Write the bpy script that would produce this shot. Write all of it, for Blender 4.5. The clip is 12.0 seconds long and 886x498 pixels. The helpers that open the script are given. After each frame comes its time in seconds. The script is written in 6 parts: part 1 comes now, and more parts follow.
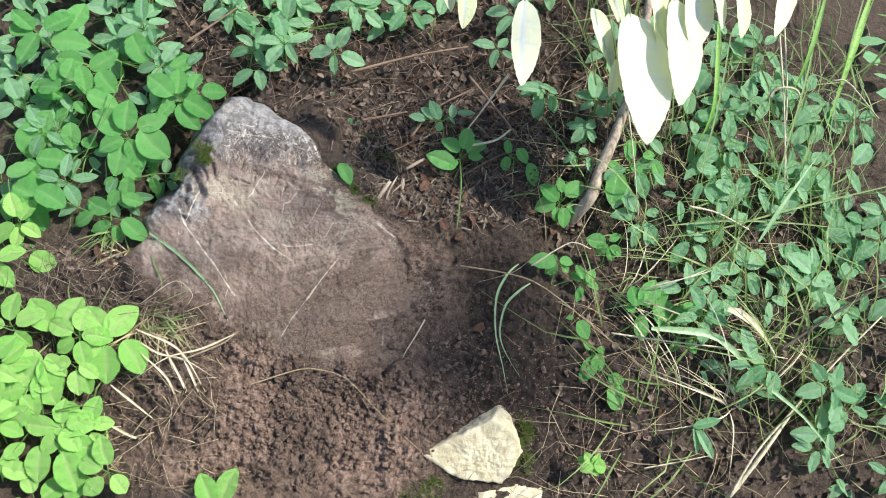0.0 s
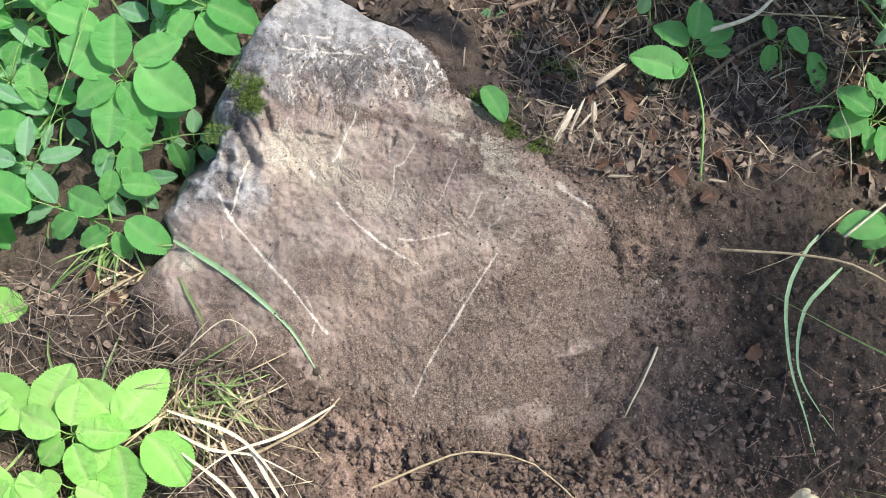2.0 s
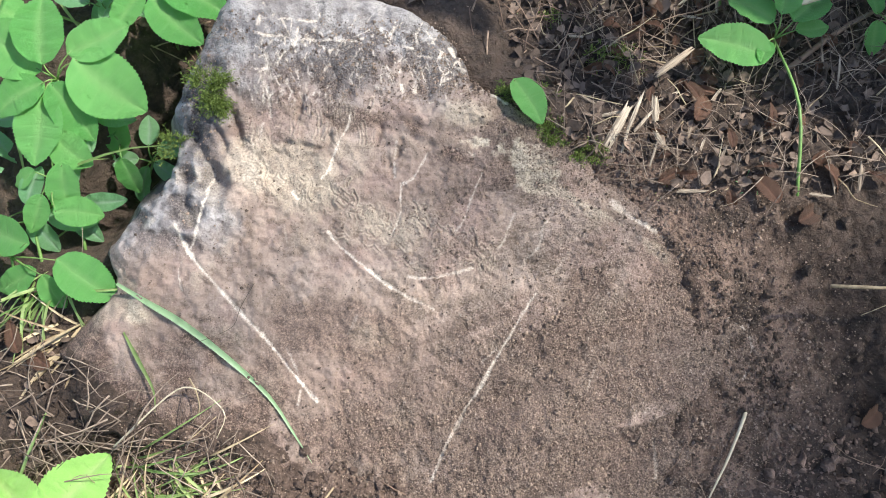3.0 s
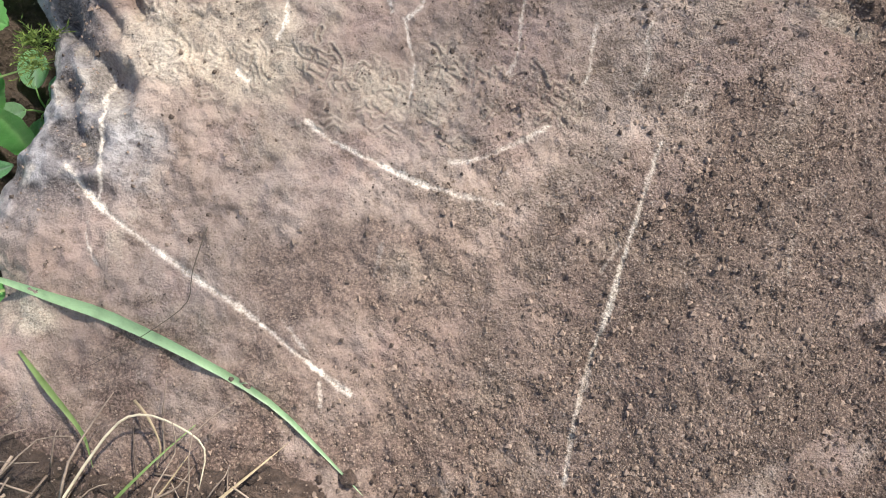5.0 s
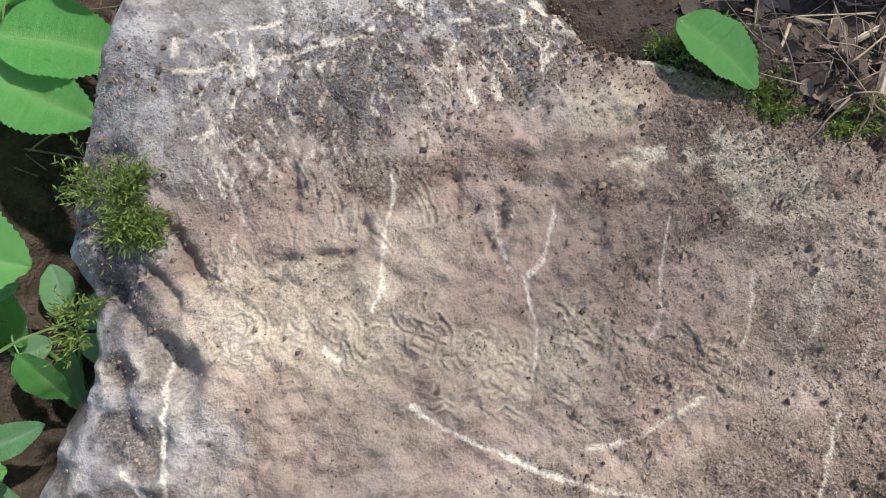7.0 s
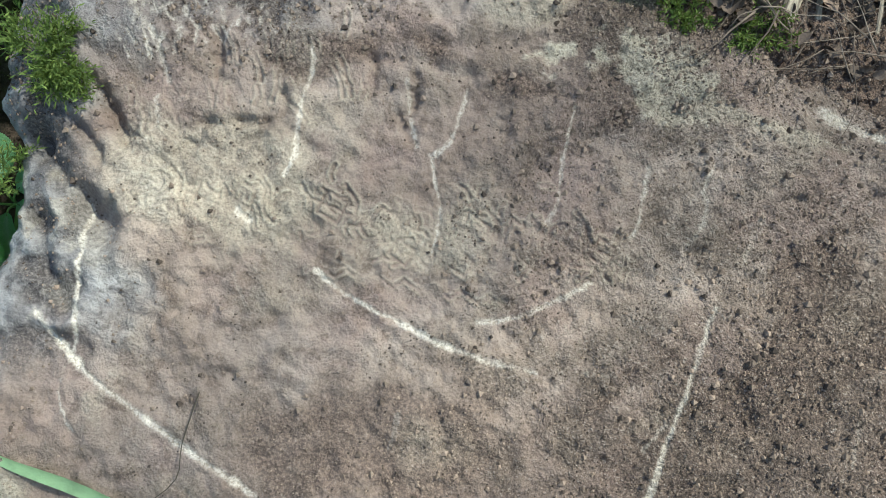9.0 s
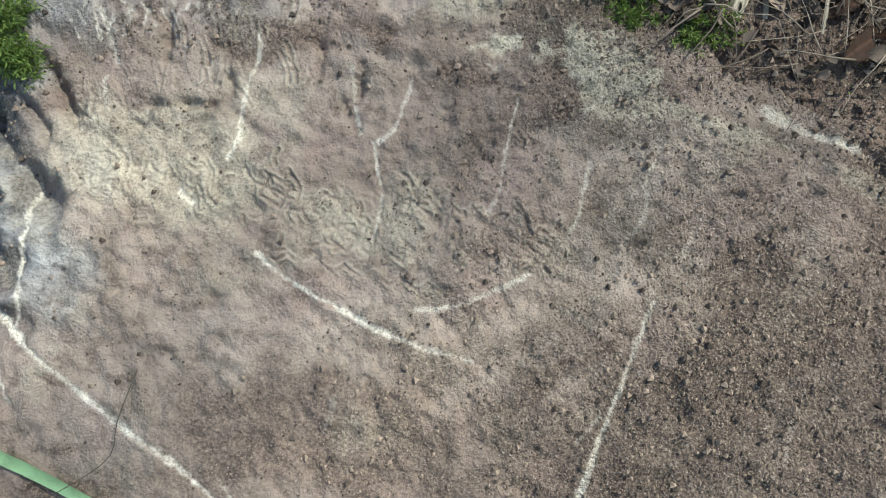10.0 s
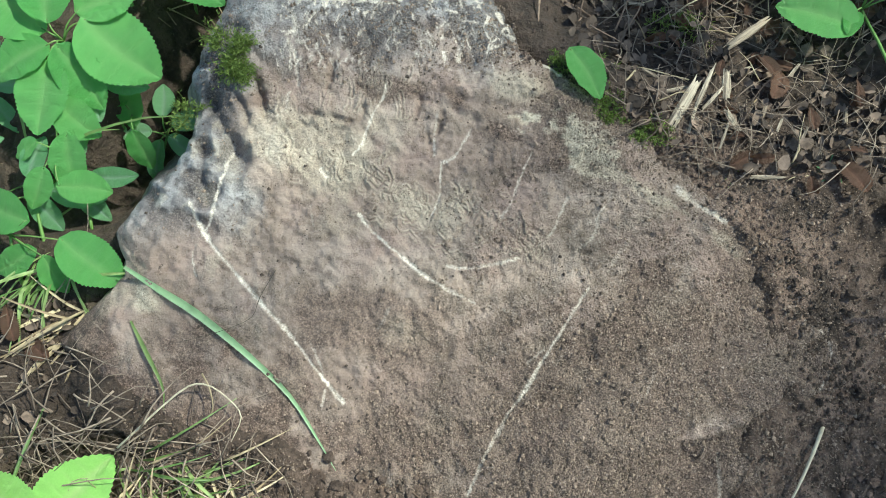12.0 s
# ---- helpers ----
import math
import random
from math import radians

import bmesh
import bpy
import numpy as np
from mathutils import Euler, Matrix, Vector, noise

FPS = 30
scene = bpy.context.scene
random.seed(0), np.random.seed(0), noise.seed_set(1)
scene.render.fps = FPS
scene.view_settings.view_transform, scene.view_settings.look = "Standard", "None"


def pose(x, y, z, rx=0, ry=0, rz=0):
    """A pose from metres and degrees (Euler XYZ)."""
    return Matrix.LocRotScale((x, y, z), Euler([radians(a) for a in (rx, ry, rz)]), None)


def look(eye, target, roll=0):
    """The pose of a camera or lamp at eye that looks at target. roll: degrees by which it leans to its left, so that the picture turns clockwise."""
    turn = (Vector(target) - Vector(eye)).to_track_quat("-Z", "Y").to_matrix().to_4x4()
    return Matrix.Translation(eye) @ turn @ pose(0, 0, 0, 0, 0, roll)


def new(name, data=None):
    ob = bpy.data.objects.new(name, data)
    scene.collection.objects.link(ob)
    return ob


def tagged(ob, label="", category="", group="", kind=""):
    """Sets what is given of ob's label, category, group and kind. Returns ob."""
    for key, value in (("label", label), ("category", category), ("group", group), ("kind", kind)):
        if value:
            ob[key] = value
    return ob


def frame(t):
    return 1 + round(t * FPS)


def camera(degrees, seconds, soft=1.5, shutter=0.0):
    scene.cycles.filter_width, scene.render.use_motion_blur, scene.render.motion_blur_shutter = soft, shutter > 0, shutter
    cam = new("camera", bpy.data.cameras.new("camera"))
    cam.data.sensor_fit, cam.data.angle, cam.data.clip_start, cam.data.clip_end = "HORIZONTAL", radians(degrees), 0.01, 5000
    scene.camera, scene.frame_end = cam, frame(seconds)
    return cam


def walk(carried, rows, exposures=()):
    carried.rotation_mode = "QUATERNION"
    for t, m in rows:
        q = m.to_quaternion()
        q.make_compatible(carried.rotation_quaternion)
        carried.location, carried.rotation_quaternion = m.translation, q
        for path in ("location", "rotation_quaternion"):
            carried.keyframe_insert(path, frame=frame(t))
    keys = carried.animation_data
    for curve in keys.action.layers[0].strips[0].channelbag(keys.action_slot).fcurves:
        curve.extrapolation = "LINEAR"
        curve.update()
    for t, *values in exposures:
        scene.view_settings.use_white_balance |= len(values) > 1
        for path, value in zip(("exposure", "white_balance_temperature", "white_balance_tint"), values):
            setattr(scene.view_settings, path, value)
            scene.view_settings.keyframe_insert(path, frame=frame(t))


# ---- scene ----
cam = camera(58.0, 12.0, soft=1.0)
PATH = [
    (0, (0.108, -1.19, 0.979), (0.417, 0.317, -0.298), 10.8),
    (0.5, (0.102, -1.026, 0.877), (0.361, 0.47, -0.426), 8.4),
    (1, (0.092, -0.873, 0.781), (0.275, 0.581, -0.581), 6.0),
    (1.5, (0.082, -0.732, 0.686), (0.21, 0.654, -0.75), 3.6),
    (2, (0.035, -0.646, 0.586), (0.159, 0.761, -0.83), 1.3),
    (2.5, (0.003, -0.571, 0.501), (0.106, 0.861, -0.892), 0.4),
    (3, (0.034, -0.489, 0.464), (0.147, 0.939, -0.933), 0.0),
    (3.5, (0.038, -0.431, 0.406), (0.141, 0.985, -1.003), -1.2),
    (3.7, (0.016, -0.415, 0.379), (0.12, 1.009, -1.021), -1.8),
    (5.3, (0.026, -0.308, 0.214), (0.054, 1.173, -1.13), -17.2),
    (5.5, (0.038, -0.264, 0.231), (0.07, 1.162, -1.17), -17.7),
    (6, (0.024, -0.238, 0.24), (0.044, 1.209, -1.14), -19.5),
    (6.5, (0.009, -0.22, 0.265), (0.033, 1.24, -1.102), -18.0),
    (7, (0.001, -0.202, 0.284), (0.058, 1.256, -1.084), -17.3),
    (7.2, (0.005, -0.201, 0.287), (0.071, 1.267, -1.07), -16.6),
    (8.8, (0.029, -0.238, 0.272), (0.083, 1.175, -1.142), -13.5),
    (9, (0.024, -0.25, 0.262), (0.083, 1.148, -1.168), -12.7),
    (9.5, (0.027, -0.255, 0.259), (0.083, 1.149, -1.164), -12.1),
    (10, (0.052, -0.265, 0.252), (0.095, 1.156, -1.156), -11.6),
    (10.5, (0.069, -0.26, 0.263), (0.095, 1.171, -1.134), -9.9),
    (11, (0.066, -0.279, 0.321), (0.102, 1.104, -1.123), -6.4),
    (11.5, (0.054, -0.361, 0.375), (0.108, 1.038, -1.054), -2.1),
    (12, (0.016, -0.441, 0.412), (0.092, 0.976, -0.997), 0.2),
]
walk(cam, [(t, look(eye, target, roll)) for t, eye, target, roll in PATH],
     exposures=[(0.0, 0.50, 6600, 8), (1.5, 0.86, 6600, 8), (3.7, 0.84, 6750, 11), (6.2, 0.60, 6900, 12), (7.2, 0.55, 6650, 8), (9.0, 0.43, 6300, -3), (11.0, 0.46, 6300, -4), (12.0, 0.58, 6350, -6)])

# ---- light ----
# The bank's main face leans back by this angle; u runs along it, v up it, w out of it.
LEAN = radians(45)
CL, SL = math.cos(LEAN), math.sin(LEAN)


def on_face(u, v, w=0.0):
    return Vector((u, v * CL - w * SL, v * SL + w * CL))


SUN_WAY = on_face(0.55, 0.42, 0.75).normalized()
sun_data = bpy.data.lights.new("sun", "SUN")
sun_data.energy, sun_data.angle, sun_data.color = 5.0, radians(2.0), (1.0, 0.95, 0.86)
sun = new("sun", sun_data)
sun.matrix_world = look(SUN_WAY * 20, (0, 0, 0))
world = bpy.data.worlds.new("sky")
scene.world = world
world.use_nodes = True
sky = world.node_tree.nodes.new("ShaderNodeTexSky")
sky.sky_type, sky.sun_disc = "NISHITA", False
sky.sun_elevation = math.asin(SUN_WAY.z)
sky.sun_rotation = math.atan2(SUN_WAY.x, SUN_WAY.y)
world.node_tree.links.new(sky.outputs[0], world.node_tree.nodes["Background"].inputs[0])
world.node_tree.nodes["Background"].inputs[1].default_value = 0.15


# ---- materials ----
class Mat:
    """A node material with short ways to wire it."""

    def __init__(self, name, roughness=0.8):
        self.m = bpy.data.materials.new(name)
        self.m.use_nodes = True
        self.nodes, self.links = self.m.node_tree.nodes, self.m.node_tree.links
        self.bsdf = self.nodes["Principled BSDF"]
        self.bsdf.inputs["Roughness"].default_value = roughness
        self.coords = self.nodes.new("ShaderNodeTexCoord").outputs["Object"]

    def put(self, value, socket):
        if isinstance(value, bpy.types.NodeSocket):
            self.links.new(value, socket)
        else:
            socket.default_value = value

    def noise(self, scale, detail=4.0, rough=0.6, stretch=None, distort=0.0):
        n = self.nodes.new("ShaderNodeTexNoise")
        n.inputs["Scale"].default_value, n.inputs["Detail"].default_value = scale, detail
        n.inputs["Roughness"].default_value, n.inputs["Distortion"].default_value = rough, distort
        at = self.coords
        if stretch:
            mp = self.nodes.new("ShaderNodeMapping")
            mp.inputs["Scale"].default_value = stretch
            self.links.new(at, mp.inputs["Vector"])
            at = mp.outputs[0]
        self.links.new(at, n.inputs["Vector"])
        return n.outputs["Fac"]

    def cells(self, scale, feature="F1"):
        n = self.nodes.new("ShaderNodeTexVoronoi")
        n.feature = feature
        n.inputs["Scale"].default_value = scale
        self.links.new(self.coords, n.inputs["Vector"])
        return n.outputs["Distance"]

    def ramp(self, value, low, high, a=0.0, b=1.0):
        n = self.nodes.new("ShaderNodeMapRange")
        n.interpolation_type = "SMOOTHSTEP"
        self.put(value, n.inputs[0])
        for k, x in enumerate((low, high, a, b), 1):
            n.inputs[k].default_value = x
        return n.outputs[0]

    def mix(self, fac, a, b, kind="MIX"):
        n = self.nodes.new("ShaderNodeMix")
        n.data_type, n.blend_type = "RGBA", kind
        self.put(fac, n.inputs[0])
        for value, k in ((a, 6), (b, 7)):
            self.put((*value, 1.0) if isinstance(value, tuple) else value, n.inputs[k])
        return n.outputs[2]

    def calc(self, op, a, b=0.0):
        n = self.nodes.new("ShaderNodeMath")
        n.operation = op
        self.put(a, n.inputs[0])
        self.put(b, n.inputs[1])
        return n.outputs[0]

    def attr(self, name):
        n = self.nodes.new("ShaderNodeAttribute")
        n.attribute_name = name
        return n.outputs["Fac"]

    def random(self):
        return self.nodes.new("ShaderNodeObjectInfo").outputs["Random"]

    def island(self):
        return self.nodes.new("ShaderNodeNewGeometry").outputs["Random Per Island"]

    def finish(self, color, height=None, distance=0.002, strength=1.0):
        self.put((*color, 1.0) if isinstance(color, tuple) else color, self.bsdf.inputs["Base Color"])
        if height is not None:
            b = self.nodes.new("ShaderNodeBump")
            b.inputs["Strength"].default_value, b.inputs["Distance"].default_value = strength, distance
            self.put(height, b.inputs["Height"])
            self.links.new(b.outputs[0], self.bsdf.inputs["Normal"])
        return self.m


def stone_material():
    m = Mat("carved_stone", 0.85)
    grain, blotch, broad = m.noise(620, 4, 0.72), m.noise(42, 6, 0.65), m.noise(9, 4, 0.6)
    sand = m.cells(700)
    dots = m.cells(330)
    sandy = m.ramp(m.calc("ADD", blotch, m.attr("sandy")), 0.50, 1.0, 0.30, 1.0)
    sandy = m.calc("MULTIPLY", sandy, m.ramp(m.noise(19, 4, 0.65), 0.40, 0.58, 0.62, 1.0))
    color = m.mix(m.ramp(broad, 0.38, 0.60), (0.235, 0.174, 0.144), (0.390, 0.312, 0.262))
    color = m.mix(m.ramp(blotch, 0.42, 0.66, 0, 0.75), color, (0.18, 0.138, 0.11))
    color = m.mix(m.ramp(m.noise(17, 4, 0.6), 0.47, 0.64, 0, 0.6), color, (0.29, 0.200, 0.172))
    grey = m.mix(m.ramp(blotch, 0.38, 0.60), (0.160, 0.152, 0.158), (0.37, 0.360, 0.360))
    color = m.mix(m.attr("grey"), color, grey)
    # dark tone for dirt on the grey parts and for shade painted into creases
    dirt_shade = m.mix(m.ramp(grain, 0.4, 0.6), (0.046, 0.040, 0.041), (0.135, 0.120, 0.118))
    color = m.mix(m.attr("earth"), color, m.mix(m.attr("grey"), m.mix(m.ramp(grain, 0.4, 0.6), (0.072, 0.048, 0.038), (0.180, 0.124, 0.098)), dirt_shade))
    color = m.mix(m.attr("pale"), color, m.mix(m.ramp(grain, 0.35, 0.65), (0.38, 0.33, 0.255), (0.58, 0.515, 0.40)))
    color = m.mix(m.calc("MULTIPLY", m.ramp(grain, 0.36, 0.49, 0.68, 0), sandy), color, (0.07, 0.052, 0.042))
    color = m.mix(m.calc("MULTIPLY", m.ramp(grain, 0.56, 0.68, 0, 0.6), sandy), color, (0.56, 0.50, 0.44))
    color = m.mix(m.calc("MULTIPLY", m.ramp(dots, 0.10, 0.24, 0.6, 0), m.ramp(blotch, 0.44, 0.56)), color, (0.06, 0.045, 0.036))
    color = m.mix(m.attr("scratch"), color, m.mix(m.ramp(grain, 0.38, 0.55), (0.44, 0.38, 0.31), (0.76, 0.69, 0.60)))
    rough = m.calc("MULTIPLY", sandy, m.calc("SUBTRACT", grain, m.calc("MULTIPLY", sand, 0.35)))
    height = m.calc("ADD", rough, m.calc("MULTIPLY", blotch, 0.6))
    return m.finish(color, height, 0.0042, 1.0)


def soil_material():
    m = Mat("crumbly_soil", 0.95)
    fine, mid, broad = m.noise(330, 5, 0.7), m.noise(70, 5, 0.65), m.noise(6, 3, 0.6)
    color = m.mix(m.ramp(mid, 0.35, 0.65), (0.030, 0.021, 0.016), (0.092, 0.064, 0.049))
    color = m.mix(m.ramp(broad, 0.4, 0.65, 0, 0.5), color, (0.105, 0.075, 0.057))
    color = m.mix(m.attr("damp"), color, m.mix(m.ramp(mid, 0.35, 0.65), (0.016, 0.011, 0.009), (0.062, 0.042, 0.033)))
    color = m.mix(m.attr("dug"), color, m.mix(m.ramp(mid, 0.35, 0.65), (0.140, 0.090, 0.069), (0.345, 0.240, 0.190)))
    color = m.mix(m.ramp(fine, 0.6, 0.72, 0, 0.5), color, (0.36, 0.29, 0.23))
    height = m.calc("ADD", m.calc("MULTIPLY", fine, 0.7), m.calc("MULTIPLY", mid, 2.0))
    return m.finish(color, height, 0.007, 1.0)


def leaf_material(name, low, high, glow, gloss=0.38, thinness=0.42):
    """Thin leaf: veined, lets some light through."""
    m = Mat(name, gloss)
    vein = m.attr("vein")
    tone = m.mix(m.random(), low, high)
    tone = m.mix(m.ramp(m.noise(55, 4), 0.35, 0.7, 0, 0.5), tone, high)
    color = m.mix(m.calc("MULTIPLY", vein, 0.45), tone, (min(high[0] * 1.7, 0.5), min(high[1] * 1.45, 0.6), high[2] * 1.5))
    color = m.mix(m.ramp(m.noise(170, 3), 0.70, 0.78, 0, 0.6), color, (0.30, 0.28, 0.08))
    m.finish(color, m.calc("SUBTRACT", m.noise(160, 3), vein), 0.0025, 0.8)
    thin = m.nodes.new("ShaderNodeBsdfTranslucent")
    thin.inputs["Color"].default_value = (*glow, 1)
    both = m.nodes.new("ShaderNodeMixShader")
    both.inputs[0].default_value = thinness
    m.links.new(m.bsdf.outputs[0], both.inputs[1])
    m.links.new(thin.outputs[0], both.inputs[2])
    m.links.new(both.outputs[0], m.nodes["Material Output"].inputs["Surface"])
    return m.m


def fibre_material(name, low, high, rough=0.7, per_island=True, thin=0.0):
    """Stalks, straw, grass, roots: streaked along, each strand a tone of its own."""
    m = Mat(name, rough)
    pick = m.island() if per_island else m.random()
    color = m.mix(pick, low, high)
    color = m.mix(m.ramp(m.noise(130, 4), 0.4, 0.7, 0, 0.6), color, tuple(c * 0.55 for c in low))
    m.finish(color, m.noise(500, 3), 0.0008, 0.6)
    if thin:
        t = m.nodes.new("ShaderNodeBsdfTranslucent")
        t.inputs["Color"].default_value = (*[min(1, c * 1.6) for c in high], 1)
        both = m.nodes.new("ShaderNodeMixShader")
        both.inputs[0].default_value = thin
        m.links.new(m.bsdf.outputs[0], both.inputs[1])
        m.links.new(t.outputs[0], both.inputs[2])
        m.links.new(both.outputs[0], m.nodes["Material Output"].inputs["Surface"])
    return m.m


def rock_material():
    m = Mat("pale_limestone", 0.85)
    blotch, grain = m.noise(40, 5, 0.6), m.noise(300, 4, 0.7)
    color = m.mix(m.ramp(blotch, 0.35, 0.7), (0.54, 0.47, 0.31), (0.72, 0.65, 0.48))
    color = m.mix(m.ramp(grain, 0.62, 0.72, 0, 0.5), color, (0.38, 0.31, 0.20))
    return m.finish(color, m.calc("ADD", grain, blotch), 0.004, 0.7)


def bark_material():
    m = Mat("young_bark", 0.75)
    streak = m.noise(90, 5, 0.65, (1, 1, 0.15))
    color = m.mix(m.ramp(streak, 0.35, 0.65), (0.18, 0.135, 0.10), (0.44, 0.37, 0.30))
    return m.finish(color, streak, 0.003, 0.8)


STONE, SOIL, ROCK, BARK = stone_material(), soil_material(), rock_material(), bark_material()
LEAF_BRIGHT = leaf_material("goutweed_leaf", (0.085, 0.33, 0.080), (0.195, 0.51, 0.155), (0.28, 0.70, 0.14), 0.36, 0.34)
# lit copy of the goutweed leaf: sunlight is put into its yellow-green
LEAF_SUN_TINT = leaf_material("yellow_green_leaf", (0.18, 0.50, 0.09), (0.39, 0.71, 0.19), (0.52, 0.90, 0.26), 0.38, 0.22)
# wide random tone: its bright end stands in for whorls lit by the sun
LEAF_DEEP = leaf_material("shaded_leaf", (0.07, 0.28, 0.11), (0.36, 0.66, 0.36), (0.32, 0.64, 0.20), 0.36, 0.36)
# near-white base colour puts the glare of direct sun into the hanging leaves
LEAF_PAINTED_SUN = leaf_material("sunlit_hanging_leaf", (0.76, 0.83, 0.48), (0.88, 0.90, 0.68), (0.85, 0.93, 0.50), 0.35, 0.15)
LEAF_DEAD = leaf_material("dead_leaf", (0.075, 0.050, 0.038), (0.22, 0.125, 0.085), (0.18, 0.09, 0.05), 0.7)
STALK = fibre_material("green_stalk", (0.10, 0.22, 0.05), (0.22, 0.34, 0.10), 0.5)
GRASS = fibre_material("green_grass", (0.08, 0.17, 0.04), (0.34, 0.44, 0.17), 0.5, True, 0.3)
GRASS_BLUE = fibre_material("grey_green_blade", (0.26, 0.42, 0.22), (0.36, 0.54, 0.30), 0.4, False, 0.25)
GRASS_LUSH = fibre_material("lush_grass", (0.13, 0.33, 0.05), (0.27, 0.52, 0.10), 0.45, False, 0.3)
STRAW = fibre_material("dry_straw", (0.22, 0.16, 0.09), (0.55, 0.46, 0.30), 0.7)
STRAW_PALE = fibre_material("bleached_straw", (0.50, 0.44, 0.31), (0.68, 0.61, 0.46), 0.65)
STRAW_DULL = fibre_material("weathered_straw", (0.10, 0.072, 0.056), (0.38, 0.30, 0.23), 0.8)
ROOT = fibre_material("root_fibre", (0.16, 0.10, 0.07), (0.36, 0.26, 0.19), 0.8)
TWIG = fibre_material("dark_twig", (0.06, 0.05, 0.035), (0.11, 0.09, 0.06), 0.8)
MOSS = fibre_material("moss_sprigs", (0.055, 0.10, 0.018), (0.21, 0.28, 0.065), 0.8, True, 0.2)


def crumb_material():
    m = Mat("dry_earth_crumb", 0.95)
    color = m.mix(m.ramp(m.island(), 0.0, 1.0), (0.055, 0.040, 0.032), (0.30, 0.225, 0.175))
    color = m.mix(m.ramp(m.noise(900, 2), 0.5, 0.7, 0, 0.5), color, (0.12, 0.09, 0.07))
    return m.finish(color, m.noise(1500, 2), 0.0005, 0.6)


def split_wood_material():
    m = Mat("split_weathered_wood", 0.8)
    streak = m.noise(260, 5, 0.7, (1, 0.06, 1))
    color = m.mix(m.random(), (0.30, 0.24, 0.175), (0.52, 0.45, 0.35))
    color = m.mix(m.ramp(streak, 0.36, 0.58, 0.85, 0), color, (0.10, 0.075, 0.055))
    return m.finish(color, streak, 0.0015, 1.0)


CRUMB, SPLIT = crumb_material(), split_wood_material()


# ---- forms ----
def lattice(ix, iy, seed):
    n = (ix * 374761393 + iy * 668265263 + seed * 1442695041) & 0xFFFFFFFF
    n = ((n ^ (n >> 13)) * 1274126177) & 0xFFFFFFFF
    return ((n ^ (n >> 16)) & 0xFFFF) / 65535.0


def value_noise(x, y, seed=0):
    ix, iy = np.floor(x).astype(np.int64), np.floor(y).astype(np.int64)
    fx, fy = x - ix, y - iy
    fx, fy = fx * fx * (3 - 2 * fx), fy * fy * (3 - 2 * fy)
    a, b = lattice(ix, iy, seed), lattice(ix + 1, iy, seed)
    c, d = lattice(ix, iy + 1, seed), lattice(ix + 1, iy + 1, seed)
    return (a + (b - a) * fx) * (1 - fy) + (c + (d - c) * fx) * fy - 0.5


def fbm(x, y, scale, octaves=4, seed=0, gain=0.5):
    total, size = 0.0, 1.0
    for k in range(octaves):
        total = total + size * value_noise(x * scale * 2**k + 17.3 * k, y * scale * 2**k - 9.1 * k, seed + k)
        size *= gain
    return total


def smooth(x, low, high):
    t = np.clip((x - low) / (high - low), 0, 1)
    return t * t * (3 - 2 * t)


def line_distance(u, v, pts):
    """Distance of every point from a bent line."""
    best = np.full(np.shape(u), 9.0)
    for (ax, ay), (bx, by) in zip(pts, pts[1:]):
        dx, dy = bx - ax, by - ay
        t = np.clip(((u - ax) * dx + (v - ay) * dy) / (dx * dx + dy * dy + 1e-12), 0, 1)
        best = np.minimum(best, np.hypot(u - ax - t * dx, v - ay - t * dy))
    return best


def inside(u, v, pts):
    hit = np.zeros(np.shape(u), bool)
    for (ax, ay), (bx, by) in zip(pts, pts[1:] + pts[:1]):
        cross = (ay > v) != (by > v)
        hit ^= cross & (u < (bx - ax) * (v - ay) / (by - ay + 1e-12) + ax)
    return hit


# outline of the slab, clockwise from its left corner
RIM = [(-0.252, -0.080), (-0.216, -0.042), (-0.203, -0.018), (-0.207, 0.003), (-0.189, 0.035), (-0.155, 0.066), (-0.144, 0.099),
       (-0.148, 0.121), (-0.138, 0.147), (-0.124, 0.171), (-0.101, 0.212), (-0.073, 0.245), (-0.052, 0.254), (-0.018, 0.247),
       (0.006, 0.233), (0.018, 0.219), (0.050, 0.209), (0.085, 0.186), (0.102, 0.150), (0.108, 0.132), (0.134, 0.114),
       (0.163, 0.090), (0.194, 0.065), (0.224, 0.038), (0.262, 0.002), (0.292, -0.040), (0.318, -0.078), (0.334, -0.113), (0.331, -0.149),
       (0.320, -0.190), (0.300, -0.250), (0.26, -0.30), (0.10, -0.32), (-0.06, -0.26), (-0.16, -0.20), (-0.23, -0.13)]


def swell(u, v):
    """The stone's lower shoulder stands a little proud of its face."""
    return 0.016 * smooth(u - v, 0.19, 0.33)


def rim_depth(u, v):
    """How far inside the slab's outline a point lies (negative outside), with a chipped edge."""
    wu, wv = u + 0.008 * fbm(u, v, 30, 3, 50), v + 0.008 * fbm(u, v, 30, 3, 60)
    far = line_distance(wu, wv, RIM + RIM[:1])
    return np.where(inside(wu, wv, RIM), far, -far)


# where the loose soil covers the slab's foot
BOTTOM_U = [-0.25, -0.19, -0.12, -0.07, -0.03, 0.02, 0.06, 0.16, 0.25, 0.34]
BOTTOM_V = [-0.066, -0.098, -0.132, -0.156, -0.170, -0.182, -0.216, -0.230, -0.258, -0.220]


